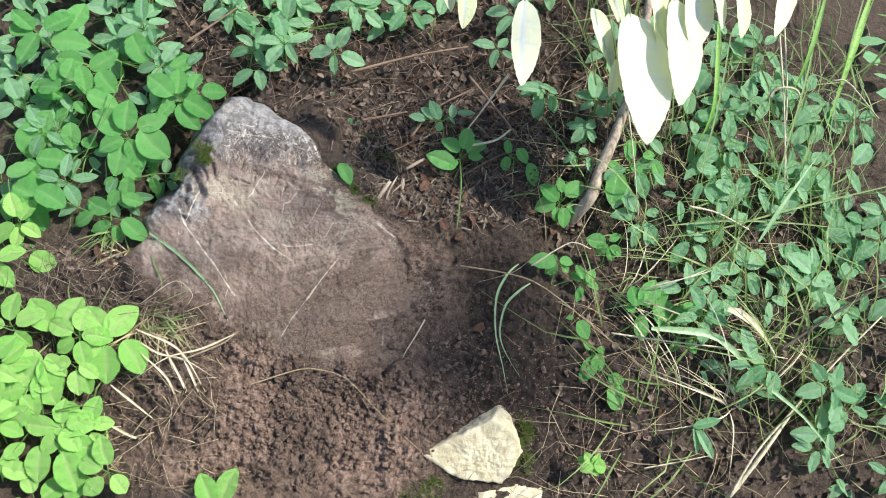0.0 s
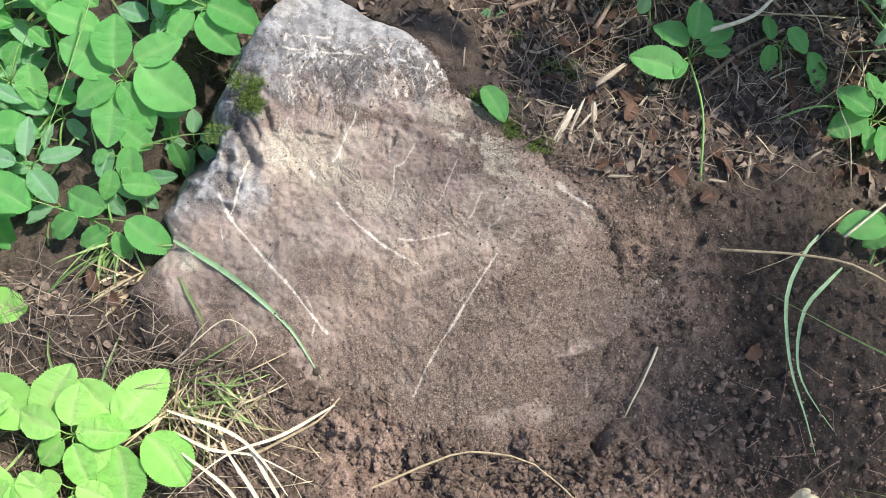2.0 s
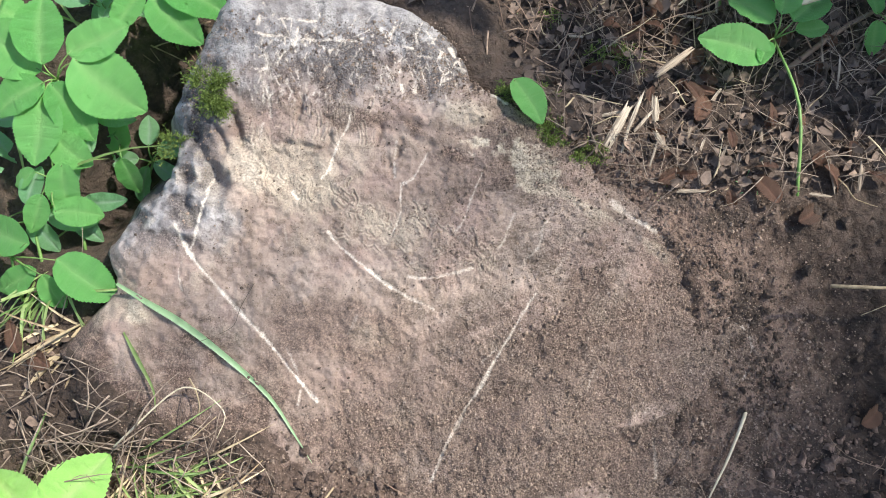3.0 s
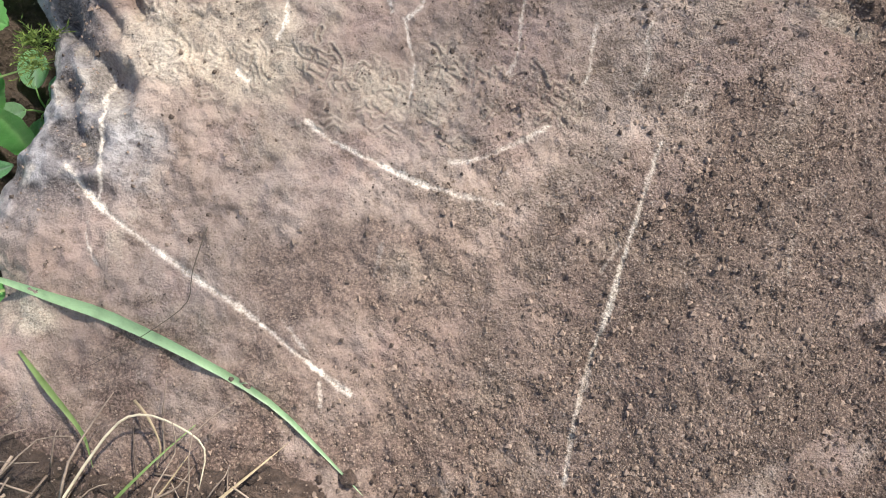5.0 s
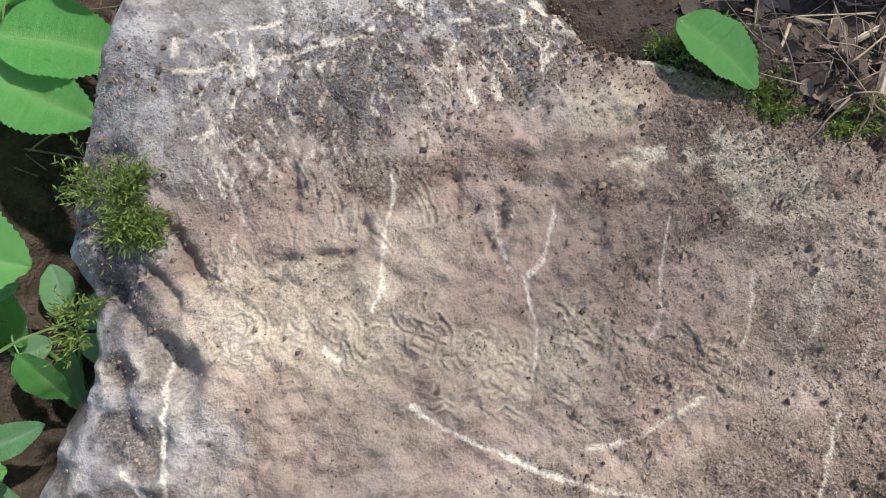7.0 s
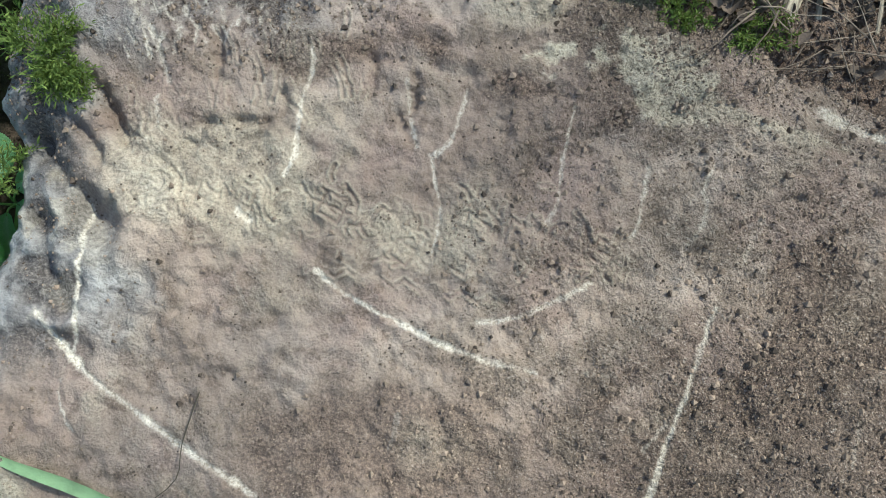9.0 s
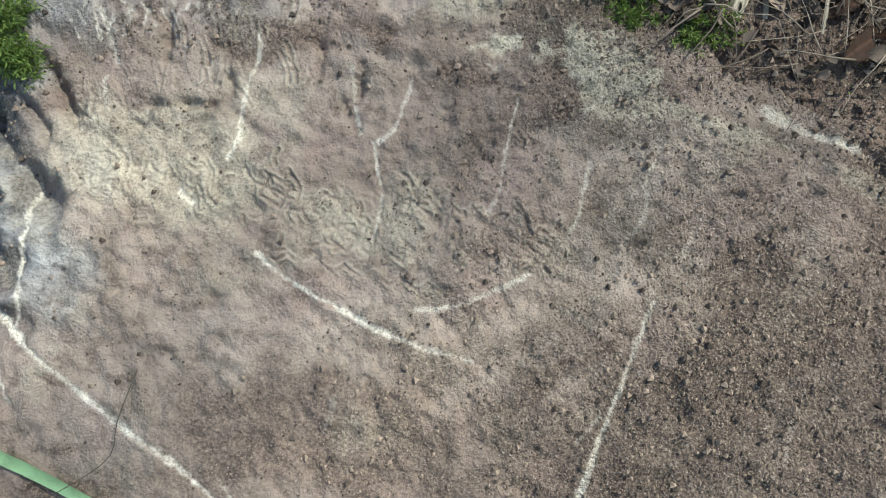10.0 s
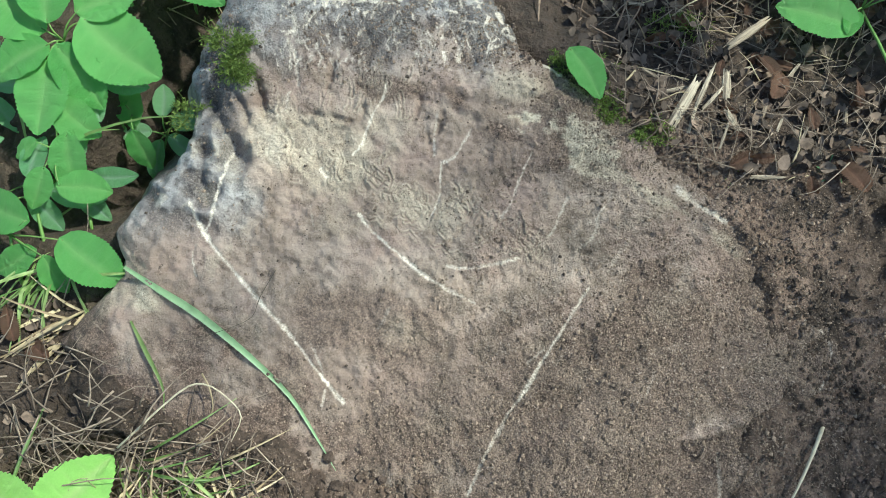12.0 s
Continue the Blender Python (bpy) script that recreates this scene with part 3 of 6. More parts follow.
def slab_fields(u, v):
    d = rim_depth(u, v)
    w = 0.006 * fbm(u, v, 9, 3, 5) + 0.0035 * fbm(u, v, 45, 3, 15) + 0.0028 * fbm(u, v, 150, 2, 25)
    w = w - 0.34 * np.maximum(0, v - 0.13) * (0.08 + 0.92 * smooth(u, -0.10, -0.02)) - 0.10 * np.maximum(0, -u - 0.115) * smooth(v, -0.05, 0.06)
    w = w - 0.006 * smooth(v - 0.35 * np.maximum(0, -u), 0.112, 0.126) * smooth(u, -0.12, -0.03)
    w = w + swell(u, v)
    edge = np.clip(1 - d / (0.030 + 0.035 * smooth(u, 0.15, 0.25)), 0, 1)
    w = w - (0.016 - 0.008 * smooth(u - 0.6 * v, -0.02, 0.08)) * edge**2.2 - 3.2 * np.maximum(0, -d)
    w = w + 0.0016 * fbm(u, v, 300, 2, 45) * smooth(u - 0.4 * v, -0.06, 0.14)
    w = w + 0.0075 * streaks(u, v) * smooth(u - 0.3 * v, 0.0, 0.12)
    w = w - 0.010 * fbm((0.90 * u + 0.43 * v) * 0.30, -0.43 * u + 0.90 * v, 26, 3, 63) * smooth(u - 0.2 * v, 0.04, 0.15)
    rough = smooth(v, 0.10, 0.15)
    w = w + rough * (0.007 * np.abs(fbm(u, v, 40, 3, 35)) - 0.002)
    w = w - flank_of(u, v) * 0.016 * np.abs(fbm(u, v, 34, 3, 55))
    scratch, hollow, crest, groove = (np.zeros_like(u) for _ in range(4))

    def close_to(pts, reach=0.012):
        xs, ys = [p[0] for p in pts], [p[1] for p in pts]
        return (u > min(xs) - reach) & (u < max(xs) + reach) & (v > min(ys) - reach) & (v < max(ys) + reach)

    for n, (pts, width, power) in enumerate(SCRATCHES):
        k = close_to(pts)
        a, c = u[k], v[k]
        near = line_distance(a, c, wiggle(pts, 0.0004, n, 24))
        ragged = near + 0.0011 * fbm(a, c, 420, 2, 100 + n) + 0.0010 * fbm(a, c, 70, 2, 200 + n)
        core = 1 - smooth(ragged, width * 0.15, width * 0.75)
        worn = 0.55 + 0.45 * smooth(fbm(a, c, 90, 3, 140 + n), -0.25, 0.1 + 0.3 * (1 - power))
        worn = np.where(c > 0.115, worn * smooth(fbm(a, c, 160, 3, 160 + n), -0.22, 0.10), worn)
        scratch[k] = np.maximum(scratch[k], power * core * worn)
        w[k] -= 0.0007 * power * (1 - smooth(near, 0, width * 0.8))
    for n, (pts, width, depth) in enumerate(HOLLOWS):
        k = close_to(pts, 0.03)
        a, c = u[k], v[k]
        shape = np.exp(-((line_distance(a, c, wiggle(pts, 0.0008, 300 + n, 16)) / (width * 0.62)) ** 2))
        w[k] -= depth * shape * (0.6 + 0.8 * smooth(fbm(a, c, 60, 2, 400 + n), -0.3, 0.3))
        # mask for the shade painted into each hollow's colour
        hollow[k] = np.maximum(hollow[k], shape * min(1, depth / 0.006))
    for pts in carved_row():
        k = close_to(pts)
        a, c = u[k], v[k]
        near = line_distance(a, c, pts)
        carve = (0.25 + 0.75 * smooth(fbm(a, c, 75, 3, 500), -0.22, 0.25)) * (0.72 + 0.28 * smooth(a, -0.06, -0.01))
        cut, lip = np.exp(-((near / 0.0006) ** 2)), np.exp(-(((near - 0.0015) / 0.0006) ** 2))
        groove[k] = np.maximum(groove[k], carve * cut)
        crest[k] = np.maximum(crest[k], carve * lip)
    w = w - 0.0006 * groove + 0.0006 * crest * (1 - groove)
    patch = fbm(u, v, 26, 4, 81)
    grey = np.maximum(smooth(v + 0.05 * patch, 0.10, 0.17), 0.95 * smooth(-u + 0.05 * patch - 0.35 * np.maximum(0, -v), 0.088, 0.128) * smooth(v, -0.02, 0.03))
    ledge = line_distance(u, v, [(0.104, 0.078), (0.118, 0.075), (0.138, 0.065), (0.163, 0.050)])
    rim_line = line_distance(u, v, [(0.160, 0.044), (0.191, 0.023), (0.232, -0.002), (0.258, -0.030)])
    left_patch = np.exp(-(((u + 0.19) / 0.030) ** 2 + ((v + 0.045) / 0.022) ** 2))
    pale = 0.85 * smooth(1.3 * patch + 0.9 * fbm(u, v, 150, 4, 88) + 1 - ledge / 0.017, 0.35, 0.85)
    face = np.exp(-(((u - 0.105) / 0.026) ** 2 + ((v - 0.106) / 0.018) ** 2))
    pale = np.maximum(pale, 0.5 * smooth(face + 0.6 * patch, 0.3, 0.8))
    pale = np.maximum(pale, 0.55 * smooth(1.2 * patch + 1 - rim_line / 0.011, 0.4, 0.9))
    pale = np.maximum(pale, 0.75 * smooth(left_patch + 0.9 * patch, 0.35, 0.8))
    band = np.exp(-(((v - 0.066 + 0.36 * (u + 0.08)) / 0.030) ** 2)) * smooth(u, -0.13, -0.10) * (1 - smooth(u, 0.03, 0.12))
    pale = np.maximum(pale, 0.45 * smooth(band + 1.3 * patch, 0.30, 1.1))
    earth = smooth(0.10 * patch + 0.06 * fbm(u, v, 120, 3, 91) + np.interp(u, BOTTOM_U, BOTTOM_V) + 0.050 - v, 0.0, 0.065)
    earth = np.maximum(earth, 0.9 * smooth(0.09 * patch + u - 0.27, 0.0, 0.05))
    earth = np.maximum(earth, 0.9 * smooth(0.03 * patch - d + 0.018, 0.0, 0.02) * smooth(u, 0.12, 0.2))
    earth = np.maximum(earth, 0.7 * smooth(1.3 * patch + np.exp(-(((v - 0.150) / 0.026) ** 2)), 0.35, 0.95) * smooth(u, -0.08, -0.04))
    earth = np.maximum(earth, 0.55 * smooth(1.1 * patch + smooth(-v, 0.02, 0.13) * smooth(u, -0.14, -0.06), 0.4, 1.1))
    pale = np.maximum(pale, 0.32 * smooth(fbm(u, v, 75, 4, 86), 0.12, 0.3) * smooth(-u, 0.09, 0.13) * smooth(v, -0.06, 0.0))
    # flank creases painted darker the deeper they cut, as shade would fall
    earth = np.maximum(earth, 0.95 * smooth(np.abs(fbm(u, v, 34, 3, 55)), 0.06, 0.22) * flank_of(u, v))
    speck = smooth(fbm(u, v, 130, 4, 97, 0.7) + 0.5 * patch + 0.10, -0.04, 0.18)
    earth = np.maximum(earth, 0.9 * speck * smooth(v, 0.105, 0.125) * (1 - smooth(v, 0.18, 0.20)) * smooth(u, -0.085, -0.05))
    dark_ledge = line_distance(u, v, [(-0.02, 0.106), (0.045, 0.100), (0.080, 0.074), (0.110, 0.055), (0.145, 0.028)])
    earth = np.maximum(earth, 0.95 * smooth(1.2 * patch + 1 - dark_ledge / 0.016, 0.35, 0.9))
    earth = np.maximum(earth, 0.5 * smooth(fbm(u, v, 150, 3, 95) + 0.25 * patch, 0.22, 0.36))
    earth = np.maximum(earth, 0.45 * smooth(0.8 * np.exp(-(((u - 0.205) / 0.03) ** 2 + ((v + 0.065) / 0.016) ** 2)) + patch, 0.4, 0.8))
    earth = earth * (1 - 0.75 * pale * smooth(u, 0.04, 0.08))
    earth = np.maximum(earth, 0.60 * smooth(1.3 * patch + smooth(u, 0.04, 0.24), 0.40, 1.15) * (1 - pale))
    earth = np.maximum(earth, 0.8 * smooth(0.04 * patch + 0.028 - d, 0.0, 0.03) * smooth(u, 0.14, 0.18))
    streak = streaks(u, v)
    swath = fbm((0.90 * u + 0.43 * v) * 0.30, -0.43 * u + 0.90 * v, 26, 3, 63)
    earth = np.maximum(earth, 0.85 * smooth(swath + 0.20 * patch, -0.02, 0.16) * smooth(u - 0.2 * v, 0.04, 0.15) * (1 - pale))
    earth = np.maximum(earth, 0.65 * smooth(streak + 0.3 * patch, 0.10, 0.34) * smooth(u - 0.3 * v, 0.02, 0.12) * (1 - pale))
    earth = earth * (1 - 0.60 * (1 - smooth(swath + 0.15 * patch, -0.14, 0.10)) * smooth(u - 0.2 * v, 0.04, 0.13) * smooth(d, 0.02, 0.05))
    cover = smooth(0.095 - d + 0.06 * patch + 0.02 * fbm(u, v, 120, 3, 92), 0.0, 0.085) * smooth(u - 0.2 * v, 0.20, 0.28)
    foot = smooth(0.10 * patch + 0.04 * fbm(u, v, 120, 3, 91) + np.interp(u, BOTTOM_U, BOTTOM_V) + 0.060 - v, 0.0, 0.07)
    earth = np.maximum(earth, np.maximum(0.95 * cover, 0.9 * foot))
    broad = fbm((0.92 * u + 0.38 * v) * 0.35, -0.38 * u + 0.92 * v, 14, 3, 67)
    earth = np.maximum(earth, 0.75 * smooth(broad + 0.25 * patch, 0.02, 0.22) * smooth(u - 0.4 * v, 0.06, 0.18) * smooth(-v, 0.0, 0.06))
    smear = fbm((0.96 * u + 0.28 * v) * 0.22, -0.28 * u + 0.96 * v, 30, 4, 69)
    earth = np.maximum(earth, 0.9 * smooth(smear + 0.35 * patch, 0.06, 0.26) * smooth(u - 0.5 * v, 0.05, 0.15) * smooth(-v, -0.02, 0.05))
    # darker oval patch on the lower middle of the face
    dark_patch = np.exp(-(((u - -0.023) / 0.055) ** 2 + ((v + 0.073) / 0.038) ** 2))
    earth = np.maximum(earth, 0.80 * smooth(dark_patch + 0.8 * patch, 0.20, 0.75))
    sandy = np.clip(0.42 * smooth(u - 0.5 * v, 0.02, 0.16) + 0.2 * smooth(v, 0.10, 0.14) - 0.25 * band, -0.3, 0.6)
    # carved crests tinted lighter and grooves darker: relief shading put into the colour
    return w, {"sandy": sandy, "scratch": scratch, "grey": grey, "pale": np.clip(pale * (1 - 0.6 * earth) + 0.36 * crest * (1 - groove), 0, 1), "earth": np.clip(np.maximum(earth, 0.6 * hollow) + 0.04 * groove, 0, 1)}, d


def slab():
    us = np.concatenate([np.arange(-0.29, -0.10, 0.0011), np.arange(-0.10, 0.115, 0.0005), np.arange(0.115, 0.37, 0.0011)])
    vs = np.concatenate([np.arange(-0.35, -0.03, 0.0011), np.arange(-0.03, 0.125, 0.0005), np.arange(0.125, 0.290, 0.0009)])
    uu, vv = np.meshgrid(us, vs)
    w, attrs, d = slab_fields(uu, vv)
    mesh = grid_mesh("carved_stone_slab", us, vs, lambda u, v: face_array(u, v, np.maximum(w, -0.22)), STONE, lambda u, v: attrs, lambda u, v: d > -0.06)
    return tagged(new("carved_stone_slab", mesh), "large grey-brown stone slab with scratched carvings, half dug out of the soil", "stone")


slab()


# ---- crumbs of dry earth left on the slab ----
def crumbs():
    gen = np.random.default_rng(17)
    u, v = gen.uniform(-0.20, 0.43, 190000), gen.uniform(-0.27, 0.20, 190000)
    w, fields, d = slab_fields(u, v)
    patch = fbm(u, v, 30, 4, 181)
    want = 0.03 + 0.55 * fields["earth"] + 0.35 * smooth(patch, -0.02, 0.22)
    want = want * (0.12 + 0.55 * smooth(u - 0.35 * v, -0.04, 0.14) + 0.45 * smooth(v, 0.095, 0.115) + 0.5 * smooth(-v, 0.10, 0.20))
    want = want + 0.35 * smooth(0.03 - d, 0.0, 0.03) * smooth(u, 0.05, 0.12)
    soil = ground_height(u, v)
    beside = (d <= -0.004) & (u > 0.10) & (v > -0.24) & (v < 0.10)
    want = np.where(beside, 0.5 * smooth(0.11 + d, 0.0, 0.08), want)
    ok = (gen.uniform(0, 1, len(u)) < 0.8 * want) & ((d > -0.004) | beside) & (fields["scratch"] < 0.25)
    w = np.where(d > -0.004, np.maximum(w, soil), soil)
    u, v, w = u[ok], v[ok], w[ok]
    n = len(u)
    size = np.minimum(0.00050 + 0.00026 * gen.pareto(2.2, n), 0.0019)
    shape = np.array([(1, 0, 0), (-1, 0, 0), (0, 1, 0), (0, -1, 0), (0, 0, 1), (0, 0, -1)], float)
    tri = np.array([(0, 2, 4), (2, 1, 4), (1, 3, 4), (3, 0, 4), (2, 0, 5), (1, 2, 5), (3, 1, 5), (0, 3, 5)])
    turn = gen.uniform(0, 6.283, n)
    c, s = np.cos(turn)[:, None], np.sin(turn)[:, None]
    spun = np.stack([shape[:, 0] * c - shape[:, 1] * s, shape[:, 0] * s + shape[:, 1] * c, np.broadcast_to(shape[:, 2], (n, 6))], -1)
    co = spun * gen.uniform(0.55, 1.35, (n, 6, 1)) * size[:, None, None] + face_array(u, v, w + size * 0.25)[:, None]
    faces = tri[None] + (np.arange(n) * 6)[:, None, None]
    mesh = bpy.data.meshes.new("earth_crumbs")
    mesh.from_pydata(co.reshape(-1, 3).tolist(), [], faces.reshape(-1, 3).tolist())
    mesh.materials.append(CRUMB)
    tagged(new("earth_crumbs", mesh), "fine dry earth crumbs lying on the carved slab", "soil", kind="stuff")


crumbs()


def rock(name, outline, low, high, material, seed, label, tilt=(0.0, 0.0)):
    """A broken stone: straight fractured sides round the given outline, an uneven top, chipped edges."""
    rnd = random.Random(seed)
    cu, cv = sum(p[0] for p in outline) / len(outline), sum(p[1] for p in outline) / len(outline)
    sides = []
    for (au, av), (bu, bv) in zip(outline, outline[1:] + outline[:1]):
        n = Vector((bv - av, au - bu, 0)).normalized()
        if n.dot(Vector((au - cu, av - cv, 0))) < 0:
            n = -n
        lean = Vector((n.x, n.y, rnd.uniform(0.10, 0.35))).normalized()
        sides.append((lean, lean.dot(Vector((au - cu, av - cv, high - low)))))
    top = Vector((tilt[0], tilt[1], 1)).normalized()
    chips = [(Vector((rnd.uniform(-1, 1), rnd.uniform(-1, 1), rnd.uniform(0.3, 1))).normalized(), rnd.uniform(0.70, 0.9)) for _ in range(5)]
    reach = max(math.hypot(p[0] - cu, p[1] - cv) for p in outline)
    bm = bmesh.new()
    bmesh.ops.create_icosphere(bm, subdivisions=6, radius=1)
    for v in bm.verts:
        way = v.co.normalized()
        far = reach * 1.15
        for n, d in sides + [(top, (high - low) * top.z)] + [(n, k * reach) for n, k in chips]:
            c = way.dot(n)
            if c > 1e-3:
                far = min(far, d / c)
        rough = 1 + 0.05 * noise.noise(way * 3.1 + Vector((seed, 0, 0))) + 0.035 * noise.noise(way * 8) + 0.022 * noise.noise(way * 23) + 0.012 * noise.noise(way * 50)
        p = way * far * rough
        v.co = on_face(p.x, p.y, max(p.z, -0.05))
    ob = part(name, bm, material)
    ob.location = on_face(cu, cv, low)
    return tagged(ob, label, "stone")


rock("pale_rock", [(0.321, -0.407), (0.462, -0.318), (0.478, -0.330), (0.503, -0.398), (0.470, -0.456), (0.396, -0.448)], 0.020, 0.074, ROCK, 4, "pale cream limestone rock half sunk in dark soil", (-0.10, -0.30))
rock("mossy_rock", [(0.430, -0.480), (0.500, -0.462), (0.550, -0.470), (0.560, -0.560), (0.440, -0.570)], 0.010, 0.050, ROCK, 9, "cream rock partly covered with green moss")


# ---- moss ----
def moss(at, spread, count, tall, label, seed):
    """A moss tuft: a few clumps of leafy sprigs."""
    rnd = random.Random(seed)
    ob = thing("moss_tuft", at, label, "moss", "moss on the stones")
    for _ in range(6):
        lu, lv, grown = rnd.uniform(-1, 1), rnd.uniform(-1, 1), rnd.uniform(0.6, 1.2)
        bm = bmesh.new()
        for _ in range(max(6, count // 6)):
            du, dv = lu * 0.75 + rnd.gauss(0, 0.22), lv * 0.75 + rnd.gauss(0, 0.22)
            root = Vector((spread[0] * du, 0, 0)) + ALONG * (spread[1] * dv) - OUT * 0.004
            grow = (OUT + Vector((du, 0, 0)) * 0.6 + ALONG * (0.5 * dv) + Vector([rnd.uniform(-0.6, 0.6) for _ in range(3)])).normalized()
            tip = root + grow * tall * grown * rnd.uniform(0.5, 1.1)
            for k in range(9):
                c = root.lerp(tip, 0.2 + 0.8 * k / 8)
                way = (grow * 0.8 + Vector([rnd.uniform(-1, 1) for _ in range(3)])).normalized()
                side = way.cross(Vector([rnd.uniform(-1, 1) for _ in range(3)])).normalized() * 0.00032
                e = c + way * rnd.uniform(0.0030, 0.0060) * (1.2 - 0.06 * k)
                bm.faces.new([bm.verts.new(q) for q in (c - side, c.lerp(e, 0.5) - side * 1.3, e, c.lerp(e, 0.5) + side * 1.3)])
        part("moss_clump", bm, MOSS, ob)
    return ob


moss(on_face(-0.116, 0.131, 0.001), (0.012, 0.017), 380, 0.015, "bushy green moss tuft on the slab's edge", 1)
moss(on_face(-0.152, 0.089, -0.016), (0.011, 0.009), 70, 0.014, "small green moss tuft on the slab's side", 2)
moss(on_face(0.136, 0.126, -0.010), (0.012, 0.014), 70, 0.009, "thin yellow-green moss along the slab's edge", 3)
moss(on_face(0.176, 0.088, -0.004), (0.020, 0.014), 90, 0.006, "thin yellow-green moss along the slab's edge", 4)
moss(on_face(0.205, 0.066, -0.002), (0.020, 0.012), 80, 0.005, "thin yellow-green moss along the slab's edge", 5)
moss(on_face(0.512, -0.385, 0.048), (0.020, 0.050), 420, 0.014, "thick green moss beside a pale rock", 6)
moss(on_face(0.320, -0.475, 0.050), (0.06, 0.03), 340, 0.010, "green moss cushion over a small rock", 7)
moss(on_face(0.276, 0.030, -0.002), (0.016, 0.010), 90, 0.008, "thin yellow-green moss on the soil beside the slab", 9)
moss(on_ground(0.165, 0.125, 0.0), (0.020, 0.018), 90, 0.008, "flat green moss on the soil", 10)
moss(on_ground(0.20, 0.20, 0.0), (0.025, 0.018), 100, 0.008, "flat green moss on the soil", 11)
moss(on_ground(0.24, 0.15, 0.0), (0.03, 0.02), 120, 0.009, "flat green moss on the soil", 8)


# ---- leaves and plants ----
def leaf_mesh(name, seed, material, wide=0.36, teeth=13, sharp=0.032, droop=0.16, rows=40, wave=0.018):
    """A leaf one unit long along +y, facing +z: toothed rim, midrib, side veins, a slight droop."""
    rnd = random.Random(seed)
    lean, twist = rnd.uniform(-0.05, 0.05), rnd.uniform(-0.12, 0.12)
    co, vein, faces = [], [], []
    cross = (-1.0, -0.62, -0.30, 0.0, 0.30, 0.62, 1.0)
    for k in range(rows + 1):
        t = k / rows
        half = wide * ((t**0.55 * (1 - t) ** 0.82) / 0.398 + 0.010)
        for c in cross:
            edge = abs(c) == 1
            tooth = (1 + sharp * (1 if k % 2 else -0.6)) if edge else 1
            x = c * half * tooth + lean * math.sin(math.pi * t)
            y = t + 0.07 * abs(c) * math.sin(math.pi * t) * (1 - 0.5 * t) + (0.012 if edge and k % 2 else 0)
            z = 0.07 * abs(c) * half / wide - droop * t * t + twist * c * half + wave * math.sin(t * 21 + abs(c) * 5) * abs(c) + rnd.uniform(-0.004, 0.004)
            co.append((x, y, z))
            vein.append(1.0 if c == 0 else (0.30 if k % 6 == 0 and not edge else 0.0))
    n = len(cross)
    for k in range(rows):
        for c in range(n - 1):
            a = k * n + c
            faces.append((a, a + 1, a + n + 1, a + n))
    mesh = bpy.data.meshes.new(name)
    mesh.from_pydata(co, [], faces)
    mesh.attributes.new("vein", "FLOAT", "POINT").data.foreach_set("value", vein)
    mesh.polygons.foreach_set("use_smooth", [True] * len(faces))
    mesh.materials.append(material)
    return mesh


BROAD = [leaf_mesh("leaflet", k, LEAF_BRIGHT, 0.29 + 0.03 * (k % 3), droop=0.08 + 0.05 * (k % 4)) for k in range(6)]
SUNNY = [leaf_mesh("leaflet", 10 + k, LEAF_SUN_TINT, 0.31 + 0.03 * (k % 3), droop=0.08 + 0.05 * (k % 4)) for k in range(5)]
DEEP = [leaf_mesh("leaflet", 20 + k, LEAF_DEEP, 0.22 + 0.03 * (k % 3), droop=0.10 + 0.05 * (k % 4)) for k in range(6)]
NARROW = [leaf_mesh("leaflet", 40 + k, LEAF_DEEP, 0.15, sharp=0.03, droop=0.15) for k in range(3)]
HANGING = [leaf_mesh("leaf", 60 + k, LEAF_PAINTED_SUN, 0.22 + 0.03 * (k % 2), sharp=0.0, droop=0.06, rows=24, wave=0.003) for k in range(4)]
DEAD = [leaf_mesh("dead_leaf", 80 + k, LEAF_DEAD, 0.24, sharp=0.16, droop=0.75) for k in range(3)]


def lay(mesh, base, tip, facing, parent=None, wide=1.0):
    """A leaf of the given mesh from base to tip, its upper side towards facing."""
    along = Vector(tip) - Vector(base)
    size = along.length
    y = along.normalized()
    x = y.cross(facing).normalized()
    z = x.cross(y)
    ob = new(mesh.name.split(".")[0], mesh)
    m = Matrix((x, y, z)).transposed().to_4x4()
    ob.matrix_basis = Matrix.Translation(Vector(base) - (parent.location if parent else Vector())) @ m @ Matrix.Diagonal((size * wide, size, size, 1))
    ob.parent = parent
    return ob


